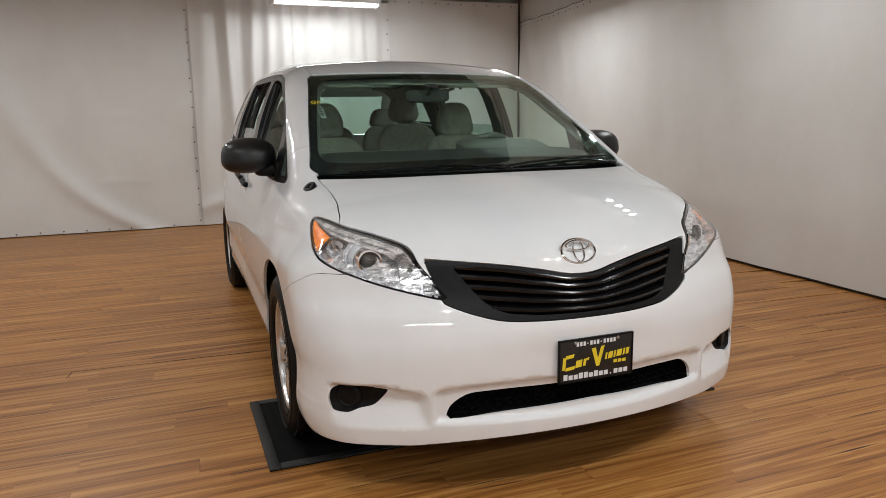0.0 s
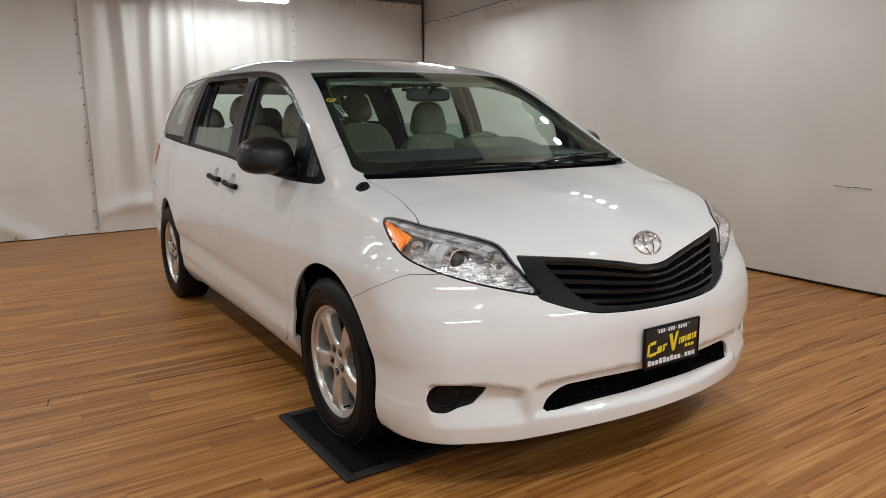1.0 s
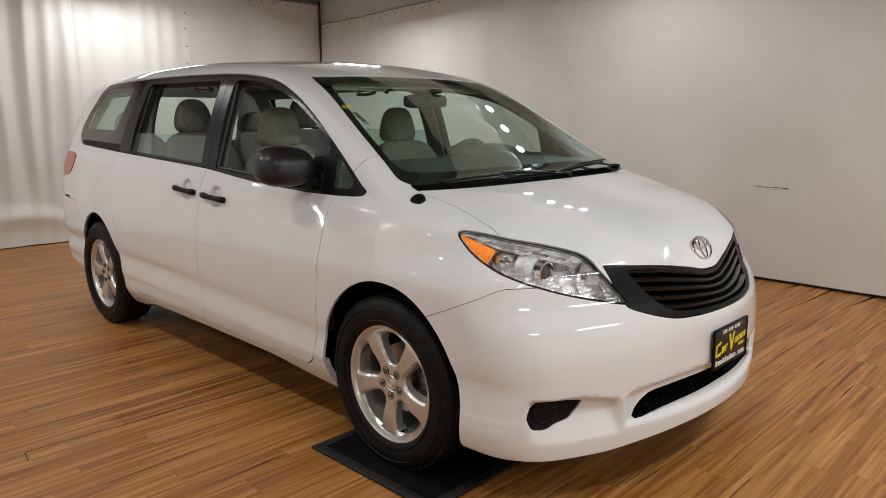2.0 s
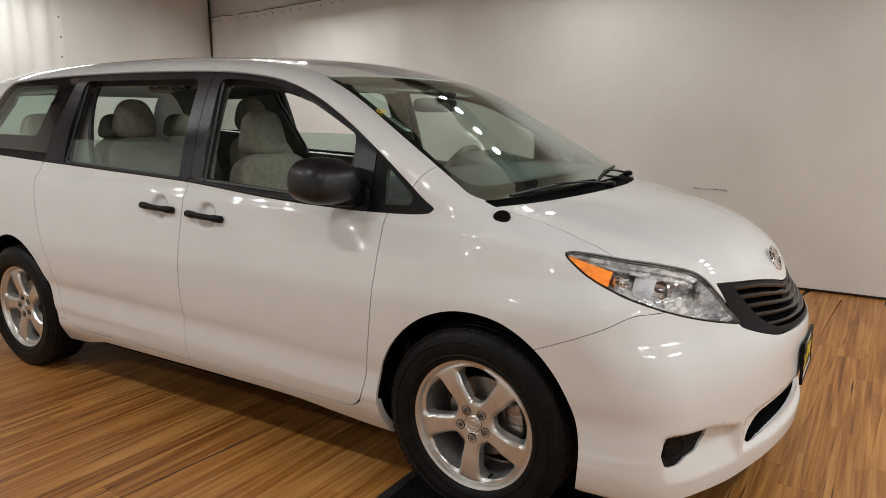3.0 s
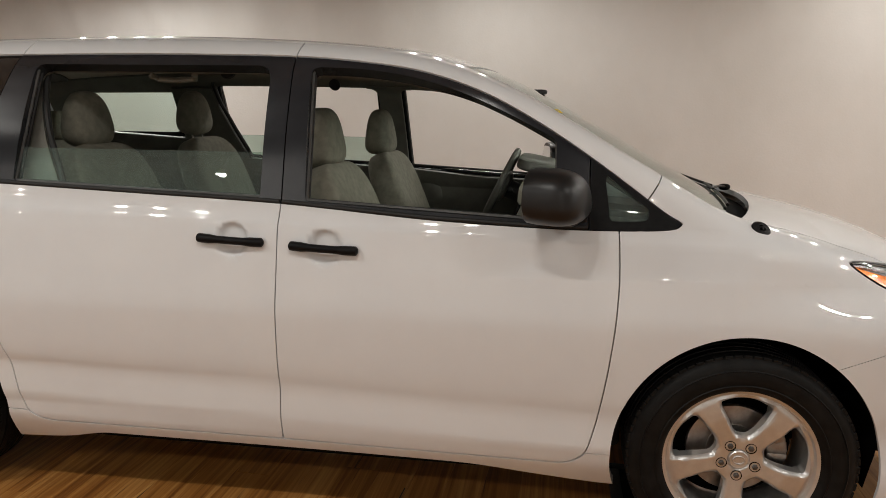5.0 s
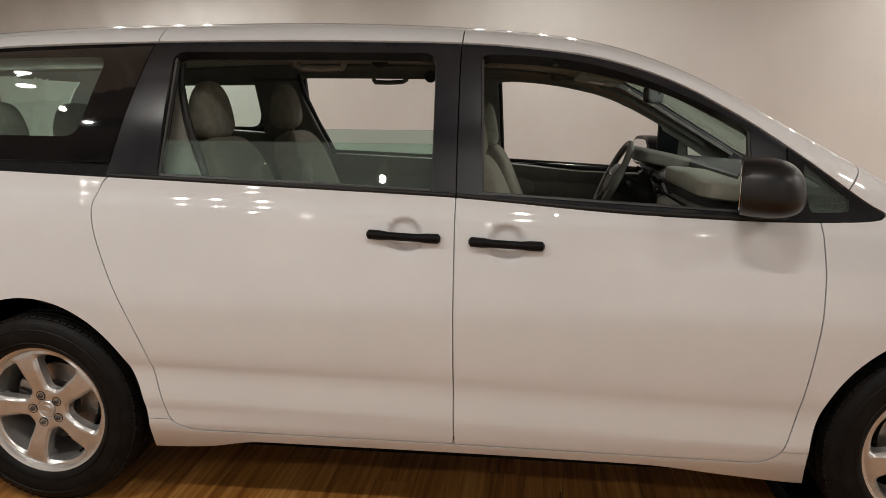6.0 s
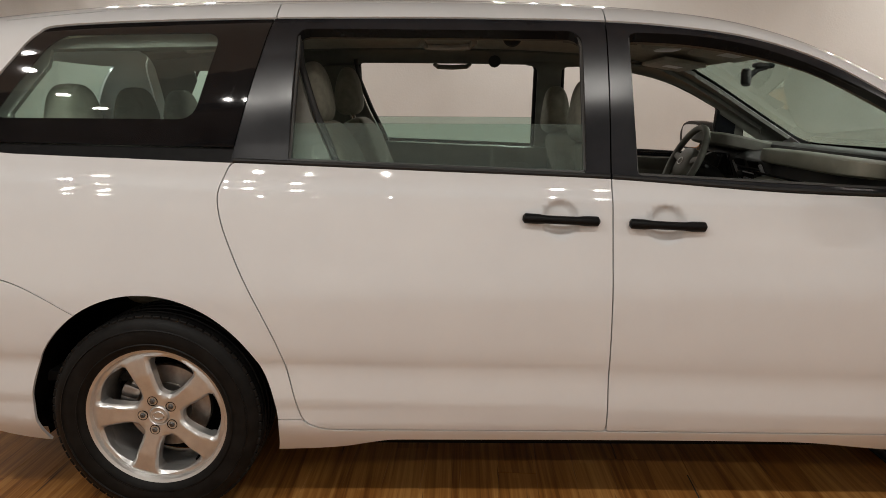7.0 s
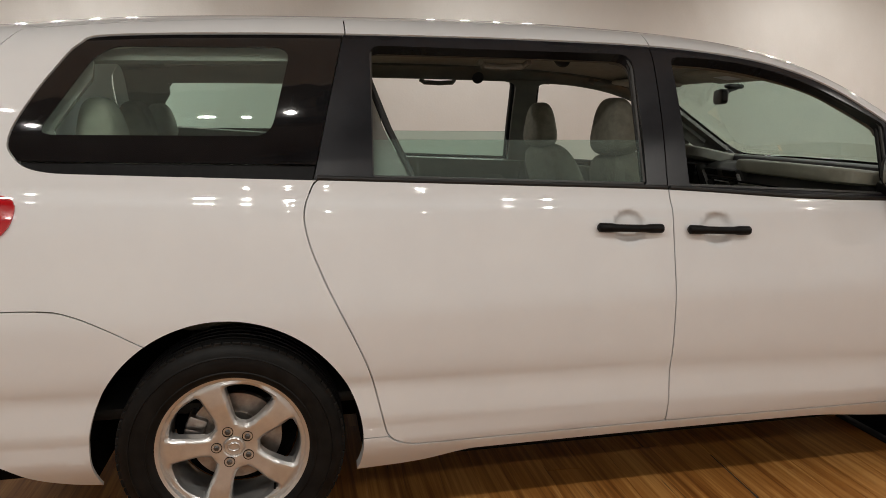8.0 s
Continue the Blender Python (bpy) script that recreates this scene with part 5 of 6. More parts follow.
for i in range(5):
    z0 = 1.389 + i * 0.0085
    s4 = on_screen([-0.636, -0.620, -0.620, -0.636], [z0 + 0.004, z0 + 0.004, z0, z0], -0.0085)
    bm = bmesh.new()
    q = [bm.verts.new(p) for p in s4]
    w = [bm.verts.new(p - np.array([0.0006, 0, 0.0006])) for p in s4]
    bm.faces.new(q)
    for j in range(4):
        bm.faces.new((q[j], q[(j + 1) % 4], w[(j + 1) % 4], w[j]))
    part("dark_bar", bm, DEEP_BLACK, sticker)

# two yellow letters chalked on the glass
font = bpy.data.curves.new("chalk_letters", "FONT")
font.body, font.size, font.extrude = "GP", 0.040, 0.0006
temp = new("chalk_letters", font)
letters = bpy.data.meshes.new_from_object(temp.evaluated_get(bpy.context.evaluated_depsgraph_get()))
bpy.data.objects.remove(temp)
spot = on_screen([-0.668], [1.443], 0.0004)[0]
face = grad(skin, spot[None])[0]
right_of = np.array([0.30, 0.95, 0.06])
right_of = right_of - face * (right_of @ face)
right_of /= np.linalg.norm(right_of)
up_of = np.cross(face, right_of)
chalk = part("chalk_letters", letters, YELLOW, van, "two yellow chalk letters on the glass")
chalk.matrix_basis = Matrix(((right_of[0], up_of[0], face[0], spot[0]), (right_of[1], up_of[1], face[1], spot[1]), (right_of[2], up_of[2], face[2], spot[2]), (0, 0, 0, 1)))


# ---- the room ----
WALL_X, WALL_Y0, SLANT = -6.90, 3.445, -0.042      # end wall; side wall's y at x = 0 and its slope
side_y = lambda x: WALL_Y0 + SLANT * x
FAR_X, NEAR_Y = 6.8, -5.4

CURTAIN = vary(material("white_vinyl", rough=0.55), (0.690, 0.682, 0.658), (0.780, 0.776, 0.762), (0.9, 0.9, 0.7), detail=7.0, low=0.30, high=0.66, rough=(0.42, 0.62), bump=0.12, bump_scale=60, distance=0.01)
GROMMET = material("grommet_steel", (0.10, 0.10, 0.10), 0.4, 0.7)
PLASTER = vary(material("grey_plaster", rough=0.9), (0.50, 0.49, 0.47), (0.58, 0.57, 0.55), (2, 2, 2), bump=0.2, bump_scale=80)
DARK_WOOD = vary(material("dark_beam", rough=0.8), (0.04, 0.028, 0.02), (0.09, 0.06, 0.04), (2, 12, 12), bump=0.4, bump_scale=40)
CEIL = vary(material("ceiling_board", rough=0.9), (0.14, 0.12, 0.10), (0.19, 0.165, 0.14), (1.5, 1.5, 1.5), bump=0.2, bump_scale=40)
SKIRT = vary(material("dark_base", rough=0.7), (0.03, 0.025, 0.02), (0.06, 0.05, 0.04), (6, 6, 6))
TUBE = material("lit_tube", (1.0, 0.98, 0.94), 0.5, emit=9.0)
ENAMEL = vary(material("white_enamel", rough=0.4), (0.68, 0.68, 0.66), (0.75, 0.75, 0.73), (8, 8, 8))


def slab(name, corners, normal, thick, mat, label=""):
    """A flat wall piece from four corners, thickened away from the room."""
    bm = bmesh.new()
    a = [bm.verts.new(c) for c in corners]
    b = [bm.verts.new(Vector(c) - Vector(normal) * thick) for c in corners]
    bm.faces.new(a)
    bm.faces.new(b[::-1])
    for i in range(4):
        bm.faces.new((a[i], b[i], b[(i + 1) % 4], a[(i + 1) % 4]))
    return part(name, bm, mat, None, label, kind="structure")


back = 0.10
slab("wall_west", [(WALL_X - back, NEAR_Y, 0), (WALL_X - back, 5, 0), (WALL_X - back, 5, CEILING), (WALL_X - back, NEAR_Y, CEILING)], (1, 0, 0), 0.2, PLASTER)
slab("wall_north", [(-8, side_y(-8) + back, 0), (FAR_X, side_y(FAR_X) + back, 0), (FAR_X, side_y(FAR_X) + back, CEILING), (-8, side_y(-8) + back, CEILING)], (-0.042, -1, 0), 0.2, PLASTER)
slab("wall_south", [(-8, NEAR_Y, 0), (FAR_X, NEAR_Y, 0), (FAR_X, NEAR_Y, CEILING), (-8, NEAR_Y, CEILING)], (0, 1, 0), 0.2, CURTAIN)
slab("wall_east", [(FAR_X, NEAR_Y, 0), (FAR_X, 5, 0), (FAR_X, 5, CEILING), (FAR_X, NEAR_Y, CEILING)], (-1, 0, 0), 0.2, CURTAIN)
slab("ceiling", [(-8, NEAR_Y, CEILING), (FAR_X, NEAR_Y, CEILING), (FAR_X, 5, CEILING), (-8, 5, CEILING)], (0, 0, -1), 0.15, CEIL)
for i, y in enumerate(np.arange(-5.4, 4.4, 1.22)):
    part("ceiling_beam", box(-7.15, FAR_X, y - 0.06, y + 0.06, CEILING - 0.20, CEILING - 0.002, 0.006, 1), DARK_WOOD, None, "dark wooden ceiling beam", kind="structure", category="beam")


def hanging(name, place, length, height, folds, label, seams=(), bottom=True, nu=90, nv=60, edge_shade=None):
    """A vinyl curtain: place(s, h, out) gives the world point. folds(s, h) how far it stands out."""
    bm = bmesh.new()
    rows = []
    for j in range(nv + 1):
        h = height * j / nv
        rows.append([bm.verts.new(place(length * i / nu, h, folds(length * i / nu, h))) for i in range(nu + 1)])
    rear = [[bm.verts.new(place(length * i / nu, height * j / nv, folds(length * i / nu, height * j / nv) - 0.004)) for i in range(nu + 1)] for j in (0, nv)]
    for a, b in zip(rows, rows[1:]):
        for i in range(nu):
            bm.faces.new((a[i], a[i + 1], b[i + 1], b[i]))
    for r, q in ((rows[0], rear[0]), (rear[1], rows[-1])):
        for i in range(nu):
            bm.faces.new((q[i], q[i + 1], r[i + 1], r[i]))
    ob = part(name, bm, CURTAIN, None, label, 60, category="curtain")
    return ob


stud_bm = lathe([(0.0095, 0.0), (0.0095, -0.002), (0.007, -0.004), (0.0045, -0.003), (0, -0.003)], 12)
stud_me = bpy.data.meshes.new("grommet")
bmesh.ops.recalc_face_normals(stud_bm, faces=stud_bm.faces)
stud_bm.to_mesh(stud_me)
stud_bm.free()
stud_me.materials.append(GROMMET)


def stud(parent, p, facing):
    ob = new("grommet", stud_me)
    ob.parent = parent
    ob.matrix_basis = Matrix.Translation(p) @ Vector(facing).to_track_quat("-Y", "Z").to_matrix().to_4x4()


rnd = random.Random(4)
end_place = lambda y0: (lambda s, h, out: (WALL_X + out, y0 + s, 0.012 + h))
PANELS = [(-5.4, -1.03, "flat"), (-1.03, 0.27, "draped"), (0.27, 1.65, "gathered"), (1.65, 3.72, "plain")]
for y0, y1, style in PANELS:
    L = y1 - y0
    ph = rnd.random() * 6

    def folds(s, h, style=style, ph=ph, L=L):
        u, k = s / L, h / 3.2
        base_wave = 0.006 * math.sin(7 * u + ph) + 0.004 * math.sin(3.1 * k * 4 + ph) + 0.010 * noise.noise((s * 1.4 + ph, h * 0.9, ph))
        if style == "draped":
            sag = min(1.0, max(0.0, (h - 0.42) / 0.5))
            pleat = 0.0
            for c, w, a in ((0.10, 0.07, 0.035), (0.24, 0.05, -0.030), (0.36, 0.05, 0.060), (0.50, 0.04, -0.025), (0.60, 0.05, 0.050), (0.74, 0.05, 0.040), (0.90, 0.06, 0.045)):
                pleat += a * math.exp(-((u - c - 0.05 * (k - 0.5) + 0.02 * math.sin(5 * k + 9 * c)) / w) ** 2)
            d = pleat * (0.25 + 0.75 * sag) + 0.022 * noise.noise((s * 4, h * 0.6, 3))
            lip = h - 0.34 + 0.30 * (u - 0.42) ** 2 * 2
            d += 0.060 * math.exp(-(lip / 0.10) ** 2) * (1 if lip < 0 else math.exp(-lip * 3)) * math.exp(-((u - 0.42) / 0.45) ** 2)
            return 0.04 + base_wave + d
        if style == "gathered":
            pull = max(0, k - 0.40) * 1.7
            return 0.035 + base_wave + pull * (0.016 * math.sin(u * 38 + math.sin(9 * u)) + 0.012 * math.sin(u * 21 + 2)) + 0.016 * noise.noise((s * 5, h * 0.5, 8))
        if style == "flat":
            # a long slanting drape that runs out into the hem
            line = (s - 2.28) - 1.05 * math.exp(-h / 0.6) + 0.30 * (h - 1.2)
            d = 0.055 * math.exp(-(line / 0.16) ** 2) + 0.035 / (1 + math.exp(line / 0.07))
            d += 0.010 * math.exp(-((h - 0.62) / 0.03) ** 2) * math.exp(-((s - 3.4) / 0.35) ** 2) + 0.008 * math.exp(-((h - 1.45) / 0.04) ** 2) * math.exp(-((s - 3.5) / 0.3) ** 2)
            return 0.025 + base_wave + d + 0.012 * noise.noise((s * 1.1, h * 1.4, 31))
        if style == "plain":
            return 0.03 + base_wave + 0.012 * (s > 1.05) * (1 - math.exp(-(s - 1.05) * 6)) + 0.014 * noise.noise((s * 2.6, h * 0.5, 12))
        return 0.02 + base_wave
    top = 2.93 if y0 < 0.2 else (2.96 if y0 < 1.0 else 3.03)
    cur = hanging("curtain", end_place(y0), L, top, folds, nu=150, nv=70, label="white vinyl curtain hung as a wall, steel grommets along its edge" if style != "draped" else "white vinyl curtain with deep vertical folds")
    tagged(cur, group="end wall curtains")
    gap = 0.205
    for i in range(int(top / gap)):
        h = 0.10 + i * gap + rnd.uniform(-0.03, 0.03)
        stud(cur, (WALL_X + folds(L, h) + 0.004, y1 - 0.035 + rnd.uniform(-0.006, 0.006), h), (1, 0, 0))
    if style in ("flat",):
        for i in range(int(L / 0.26)):
            stud(cur, (WALL_X + folds(0.1 + i * 0.26, 0.05) + 0.004, y0 + 0.1 + i * 0.26, 0.035 + rnd.uniform(-0.008, 0.008)), (1, 0, 0))
    if y0 > 0.2:
        for i in range(int(L / 0.20)):
            stud(cur, (WALL_X + folds(0.1 + i * 0.20, top - 0.05) + 0.004, y0 + 0.1 + i * 0.2, top - 0.035), (1, 0, 0))

# side wall: one long sheet, a strip above it near the corner
tangent = Vector((1, SLANT, 0)).normalized()
inward = Vector((SLANT, -1, 0)).normalized()
start = Vector((WALL_X + 0.02, side_y(WALL_X), 0))
long_place = lambda s, h, out: tuple(start + tangent * s + inward * out + Vector((0, 0, 0.025 + h)))
edge_top = lambda s: np.interp(s, [0, 1.1, 2.6, 4.2, 14], [2.74, 2.75, 2.78, 3.2, 3.2])


def long_folds(s, h):
    k = min(1, h / 3.2)
    d = 0.05 * noise.noise((s * 0.55, h * 0.35, 21)) + 0.010 * noise.noise((s * 1.7, h * 1.1, 5))
    d += 0.004 * noise.noise((s * 3.4, h * 0.7, 9)) + 0.022 * math.exp(-(h / 0.16) ** 2) * noise.noise((s * 2.2, 0, 40)) + 0.030 * max(0, k - 0.62) * noise.noise((s * 6.5 + h * 2.5, h * 0.8, 17)) * 2.4
    d += 0.030 * math.exp(-((s - 3.9) / 0.9) ** 2) * k * math.sin(s * 9 + h * 1.5) + 0.02 * math.exp(-s / 1.2) * math.sin(s * 14 + 3 * h) * k
    return 0.05 + d


cur = hanging("curtain", lambda s, h, out: long_place(s, h * edge_top(s) / 3.2, out), 13.5, 3.2, long_folds, "long white vinyl wall sheet, slightly rumpled and scuffed", nu=220, nv=70)
for i in range(26):
    s = 0.12 + i * 0.17
    if edge_top(s) < 3.1:
        stud(cur, tuple(start + tangent * s + inward * (long_folds(s, 3.2) + 0.006) + Vector((0, 0, edge_top(s) - 0.03))), tuple(inward))
# thin dark tube drawn as the shadow line along the sheet's top edge
edge_shade = [start + tangent * q + inward * (long_folds(q, 3.2) + 0.002) + Vector((0, 0, 0.025 + float(edge_top(q)))) for q in np.linspace(0.05, 3.4, 60)]
part("edge_shade", tube(edge_shade, 0.004, 6), SKIRT, cur, "dark line drawing the shadow along the sheet's top edge")
over = hanging("curtain", lambda s, h, out: long_place(s, 2.68 + h, out - 0.012), 4.6, 0.56, lambda s, h: 0.02 + 0.012 * noise.noise((s * 1.2, h, 2)), "short white vinyl strip above the wall sheet", nu=50, nv=8)
# dark tube put in for the shade of the corner gap
part("corner_shade", tube([(WALL_X + 0.10, side_y(WALL_X) - 0.07, 0.0), (WALL_X + 0.098, side_y(WALL_X) - 0.072, 1.6), (WALL_X + 0.10, side_y(WALL_X) - 0.07, 3.1)], 0.016, 8), SKIRT, None, "dark tube standing for the shade in the wall corner gap", kind="structure", category="trim")
part("baseboard", moved(box(0.02, 13.5, -0.02, 0.05, 0.001, 0.022, 0.004), Matrix.Translation(start) @ Matrix.Rotation(math.atan(SLANT), 4, "Z")), SKIRT, None, "dark timber strip under the wall sheet", kind="structure", category="baseboard")
scuff = new("wall_scuff", mesh_of("wall_scuff", *(lambda bm: ([v.co[:] for v in bm.verts], [[v.index for v in f.verts] for f in bm.faces]))(
    (lambda b: (b.verts.index_update(), b)[1])(merge(*[box(a, a + w, -0.001, 0.001, -0.0035 + t, 0.0015 + t, 0) for a, w, t in ((0, 0.07, 0.004), (0.085, 0.05, 0.0), (0.15, 0.06, 0.002), (0.225, 0.06, -0.001))])))))
scuff.data.materials.append(SKIRT)
s0 = 6.60
scuff.parent = cur
scuff.matrix_basis = Matrix.Translation(start + tangent * s0 + inward * (long_folds(s0 + 0.1, 0.8) + 0.012) + Vector((0, 0, 0.800))) @ Matrix.Rotation(math.atan(SLANT), 4, "Z")


# lights: fluorescent fittings and rows of small round floods
def fluorescent(x, y, z, along_y=True, length=1.22, share=1.0):
    t = thing("ceiling_light", "white two-tube fluorescent fitting, lit, under the ceiling", "ceiling light", "fluorescent fittings", (x, y, z))
    part("housing", box(-0.11, 0.11, -length / 2, length / 2, 0.0, 0.07, 0.012), ENAMEL, t)
    for s in (-0.05, 0.05):
        part("tube", tube([(s, -length / 2 + 0.04, -0.018), (s, length / 2 - 0.04, -0.018)], 0.016, 10), TUBE, t, "lit tube")
    for e in (-1, 1):
        part("end_cap", box(-0.11, 0.11, e * length / 2 - 0.015, e * length / 2 + 0.015, -0.045, 0.07, 0.008), ENAMEL, t)
    for e in (-0.4, 0.4):
        part("hanger", tube([(0, e * length, 0.06), (0, e * length, CEILING - z)], 0.006, 8), ENAMEL, t)
    if not along_y:
        t.rotation_euler = (0, 0, math.pi / 2)
    data = bpy.data.lights.new("fluorescent", "AREA")
    data.shape, data.size, data.size_y, data.energy, data.color = "RECTANGLE", 0.20, length - 0.06, TUBE_POWER * share, TUBE_COLOUR
    lo = new("fluorescent_glow", data)
    lo.matrix_basis = Matrix.Translation((x, y, z - 0.05)) @ (Matrix() if along_y else Matrix.Rotation(math.pi / 2, 4, "Z"))


def flood(x, y, z):
    lean = 20 if y > 2.5 else 0      # the row by the side wall is turned towards the van
    t = thing("flood_lamp", "small round white ceiling flood lamp, lit", "ceiling lamp", "round flood lamps", (x, y, z))
    part("lamp_cup", moved(lathe([(0.0, 0.09), (0.034, 0.085), (0.050, 0.03), (0.056, -0.02), (0.053, -0.022), (0.047, 0.02), (0.0, 0.03)], 24), pose(0, 0, 0, 90 - lean, 0, 0)), ENAMEL, t)
    part("stem", tube([(0, 0, 0.08), (0, 0, CEILING - z)], 0.012, 10), ENAMEL, t)
    data = bpy.data.lights.new("flood", "AREA")
    data.shape, data.size, data.energy, data.color = "DISK", 0.085, SPOT_POWER * ((1.1 if x < -4 else 0.45 if x > 1 else 0.66) if lean else 1.6 if x > 2.5 else 0.5 if x < -4 else 0.78), SPOT_COLOUR
    lo = new("flood_glow", data)
    lo.matrix_basis = Matrix.Translation((x, y, z)) @ pose(0, 0, 0, -lean, 0, 0) @ Matrix.Translation((0, 0, -0.026))


for x, y in FLUORESCENTS:
    fluorescent(x, y, CEILING - 0.30, True, 1.35)
fluorescent(-6.25, 0.63, 2.845, True, 1.36, 0.28)
for x, y in FLOODS:
    flood(x, y, CEILING - 0.30)

# white sheets slung under the beams on both sides of the van, gathered along their edges
for y0, y1 in ((-1.98, -0.75), (1.30, 2.42)):
    bm = bmesh.new()
    rows = []
    for j in range(31):
        v = j / 30
        y = y0 + (y1 - y0) * v
        edge = max(0.0, 1 - v / 0.45) + max(0.0, 1 - (1 - v) / 0.45)
        rows.append([bm.verts.new((x, y + 0.05 * edge * noise.noise((x * 1.3, y0, 3)), 3.05 + 0.03 * noise.noise((x * 0.5, y * 0.6, 7)) + edge * (0.022 * math.sin(x * 21 + 2 * math.sin(x * 3)) + 0.03 * noise.noise((x * 4, y, 2)))))
                     for x in np.linspace(-5.3, 2.2, 181)])
    for a, b in zip(rows, rows[1:]):
        for i in range(180):
            bm.faces.new((a[i], a[i + 1], b[i + 1], b[i]))
    sheet_ob = part("ceiling_sheet", bm, CURTAIN, None, "white vinyl sheet slung under the ceiling, gathered at its edges", 80, category="sheet")
    thick = sheet_ob.modifiers.new("thickness", "SOLIDIFY")
    thick.thickness, thick.offset = 0.004, 1
# invented black box, added so the windscreen reflects a dark patch
dark_box = thing("ceiling_vent", "black slatted box under the ceiling, added for a dark patch reflected in the windscreen", "vent", "", (-2.12, 0.10, 3.0))
part("slat_frame", merge(box(-0.18, 0.18, -0.37, -0.34, -0.03, 0.06, 0.004), box(-0.18, 0.18, 0.34, 0.37, -0.03, 0.06, 0.004), box(-0.18, -0.15, -0.34, 0.34, -0.03, 0.06, 0.004), box(0.15, 0.18, -0.34, 0.34, -0.03, 0.06, 0.004)), TRIM_BLACK, dark_box)
part("box_back", box(-0.16, 0.16, -0.35, 0.35, 0.045, 0.30, 0.004), DEEP_BLACK, dark_box)
for k in range(7):
    part("slat", moved(box(-0.018, 0.018, -0.34, 0.34, -0.002, 0.002, 0), pose(-0.126 + 0.042 * k, 0, 0.0, 0, 35, 0)), TRIM_BLACK, dark_box)
junction = thing("junction_box", "small black box with a looped cable under the ceiling", "junction box", "", (-2.60, -2.30, 2.98))
part("case", box(-0.12, 0.12, -0.07, 0.07, 0.0, 0.12, 0.01), TRIM_BLACK, junction)
part("cable", tube(spline([(-0.12, 0, 0.05), (-0.22, 0, 0.02), (-0.30, 0.01, 0.06), (-0.26, 0.02, 0.14), (-0.14, 0.02, 0.20), (-0.05, 0.01, 0.32)], 5, False), 0.008, 8), SEAL, junction, "black looped cable")
part("bracket", box(-0.03, 0.03, -0.02, 0.02, 0.115, 0.31, 0.004), GROMMET, junction)

# mats under the front wheels
MAT = vary(material("black_rubber_mat", rough=0.75), (0.004, 0.004, 0.004), (0.008, 0.0078, 0.0075), (14, 14, 14), rough=(0.7, 0.9), bump=0.3, bump_scale=250)
base(MAT).inputs["Specular IOR Level"].default_value = 0.1
MAT_EDGE = vary(material("rubber_border", rough=0.6), (0.012, 0.012, 0.012), (0.020, 0.0195, 0.019), (14, 14, 14), rough=(0.5, 0.7), bump=0.3, bump_scale=250)
for y0, y1, turn in ((-1.095, -0.37, 0.3), (0.40, 1.105, -2.0)):
    cx, cy = 0.003, (y0 + y1) / 2
    w, l = (y1 - y0) / 2, 0.366
    mat_ob = thing("rubber_mat", "black rubber mat lying under a front wheel", "mat", "wheel mats", (cx, cy, 0.0))
    mat_ob.rotation_euler = (0, 0, math.radians(turn))
    part("mat_sheet", box(-l, l, -w, w, 0.001, 0.009, 0.004, 2), MAT, mat_ob)
    bm = bmesh.new()
    for i in range(18):
        for j in range(18):
            if rnd.random() < 0.96:
                b = (-l + 0.05 + i * (2 * l - 0.1) / 17, -w + 0.05 + j * (2 * w - 0.1) / 17)
                q = [bm.verts.new((b[0] + dx * 0.011, b[1] + dy * 0.007, 0.0088)) for dx, dy in ((-1, -1), (1, -1), (1, 1), (-1, 1))]
                r = [bm.verts.new((v.co.x * 1.0 + dx * -0.003, v.co.y + dy * -0.002, 0.0098)) for v, (dx, dy) in zip(q, ((-1, -1), (1, -1), (1, 1), (-1, 1)))]
                bm.faces.new(r)
                for k in range(4):
                    bm.faces.new((q[k], q[(k + 1) % 4], r[(k + 1) % 4], r[k]))
    part("studs", bm, MAT, mat_ob, kind="stuff")
    edge = 0.045
    part("mat_border", merge(box(-l, l, -w, -w + edge, 0.002, 0.013, 0.005, 2), box(-l, l, w - edge, w, 0.002, 0.013, 0.005, 2),
                             box(-l, -l + edge, -w + edge, w - edge, 0.002, 0.013, 0.005, 2), box(l - edge, l, -w + edge, w - edge, 0.002, 0.013, 0.005, 2)), MAT_EDGE, mat_ob, "bevelled rubber border")

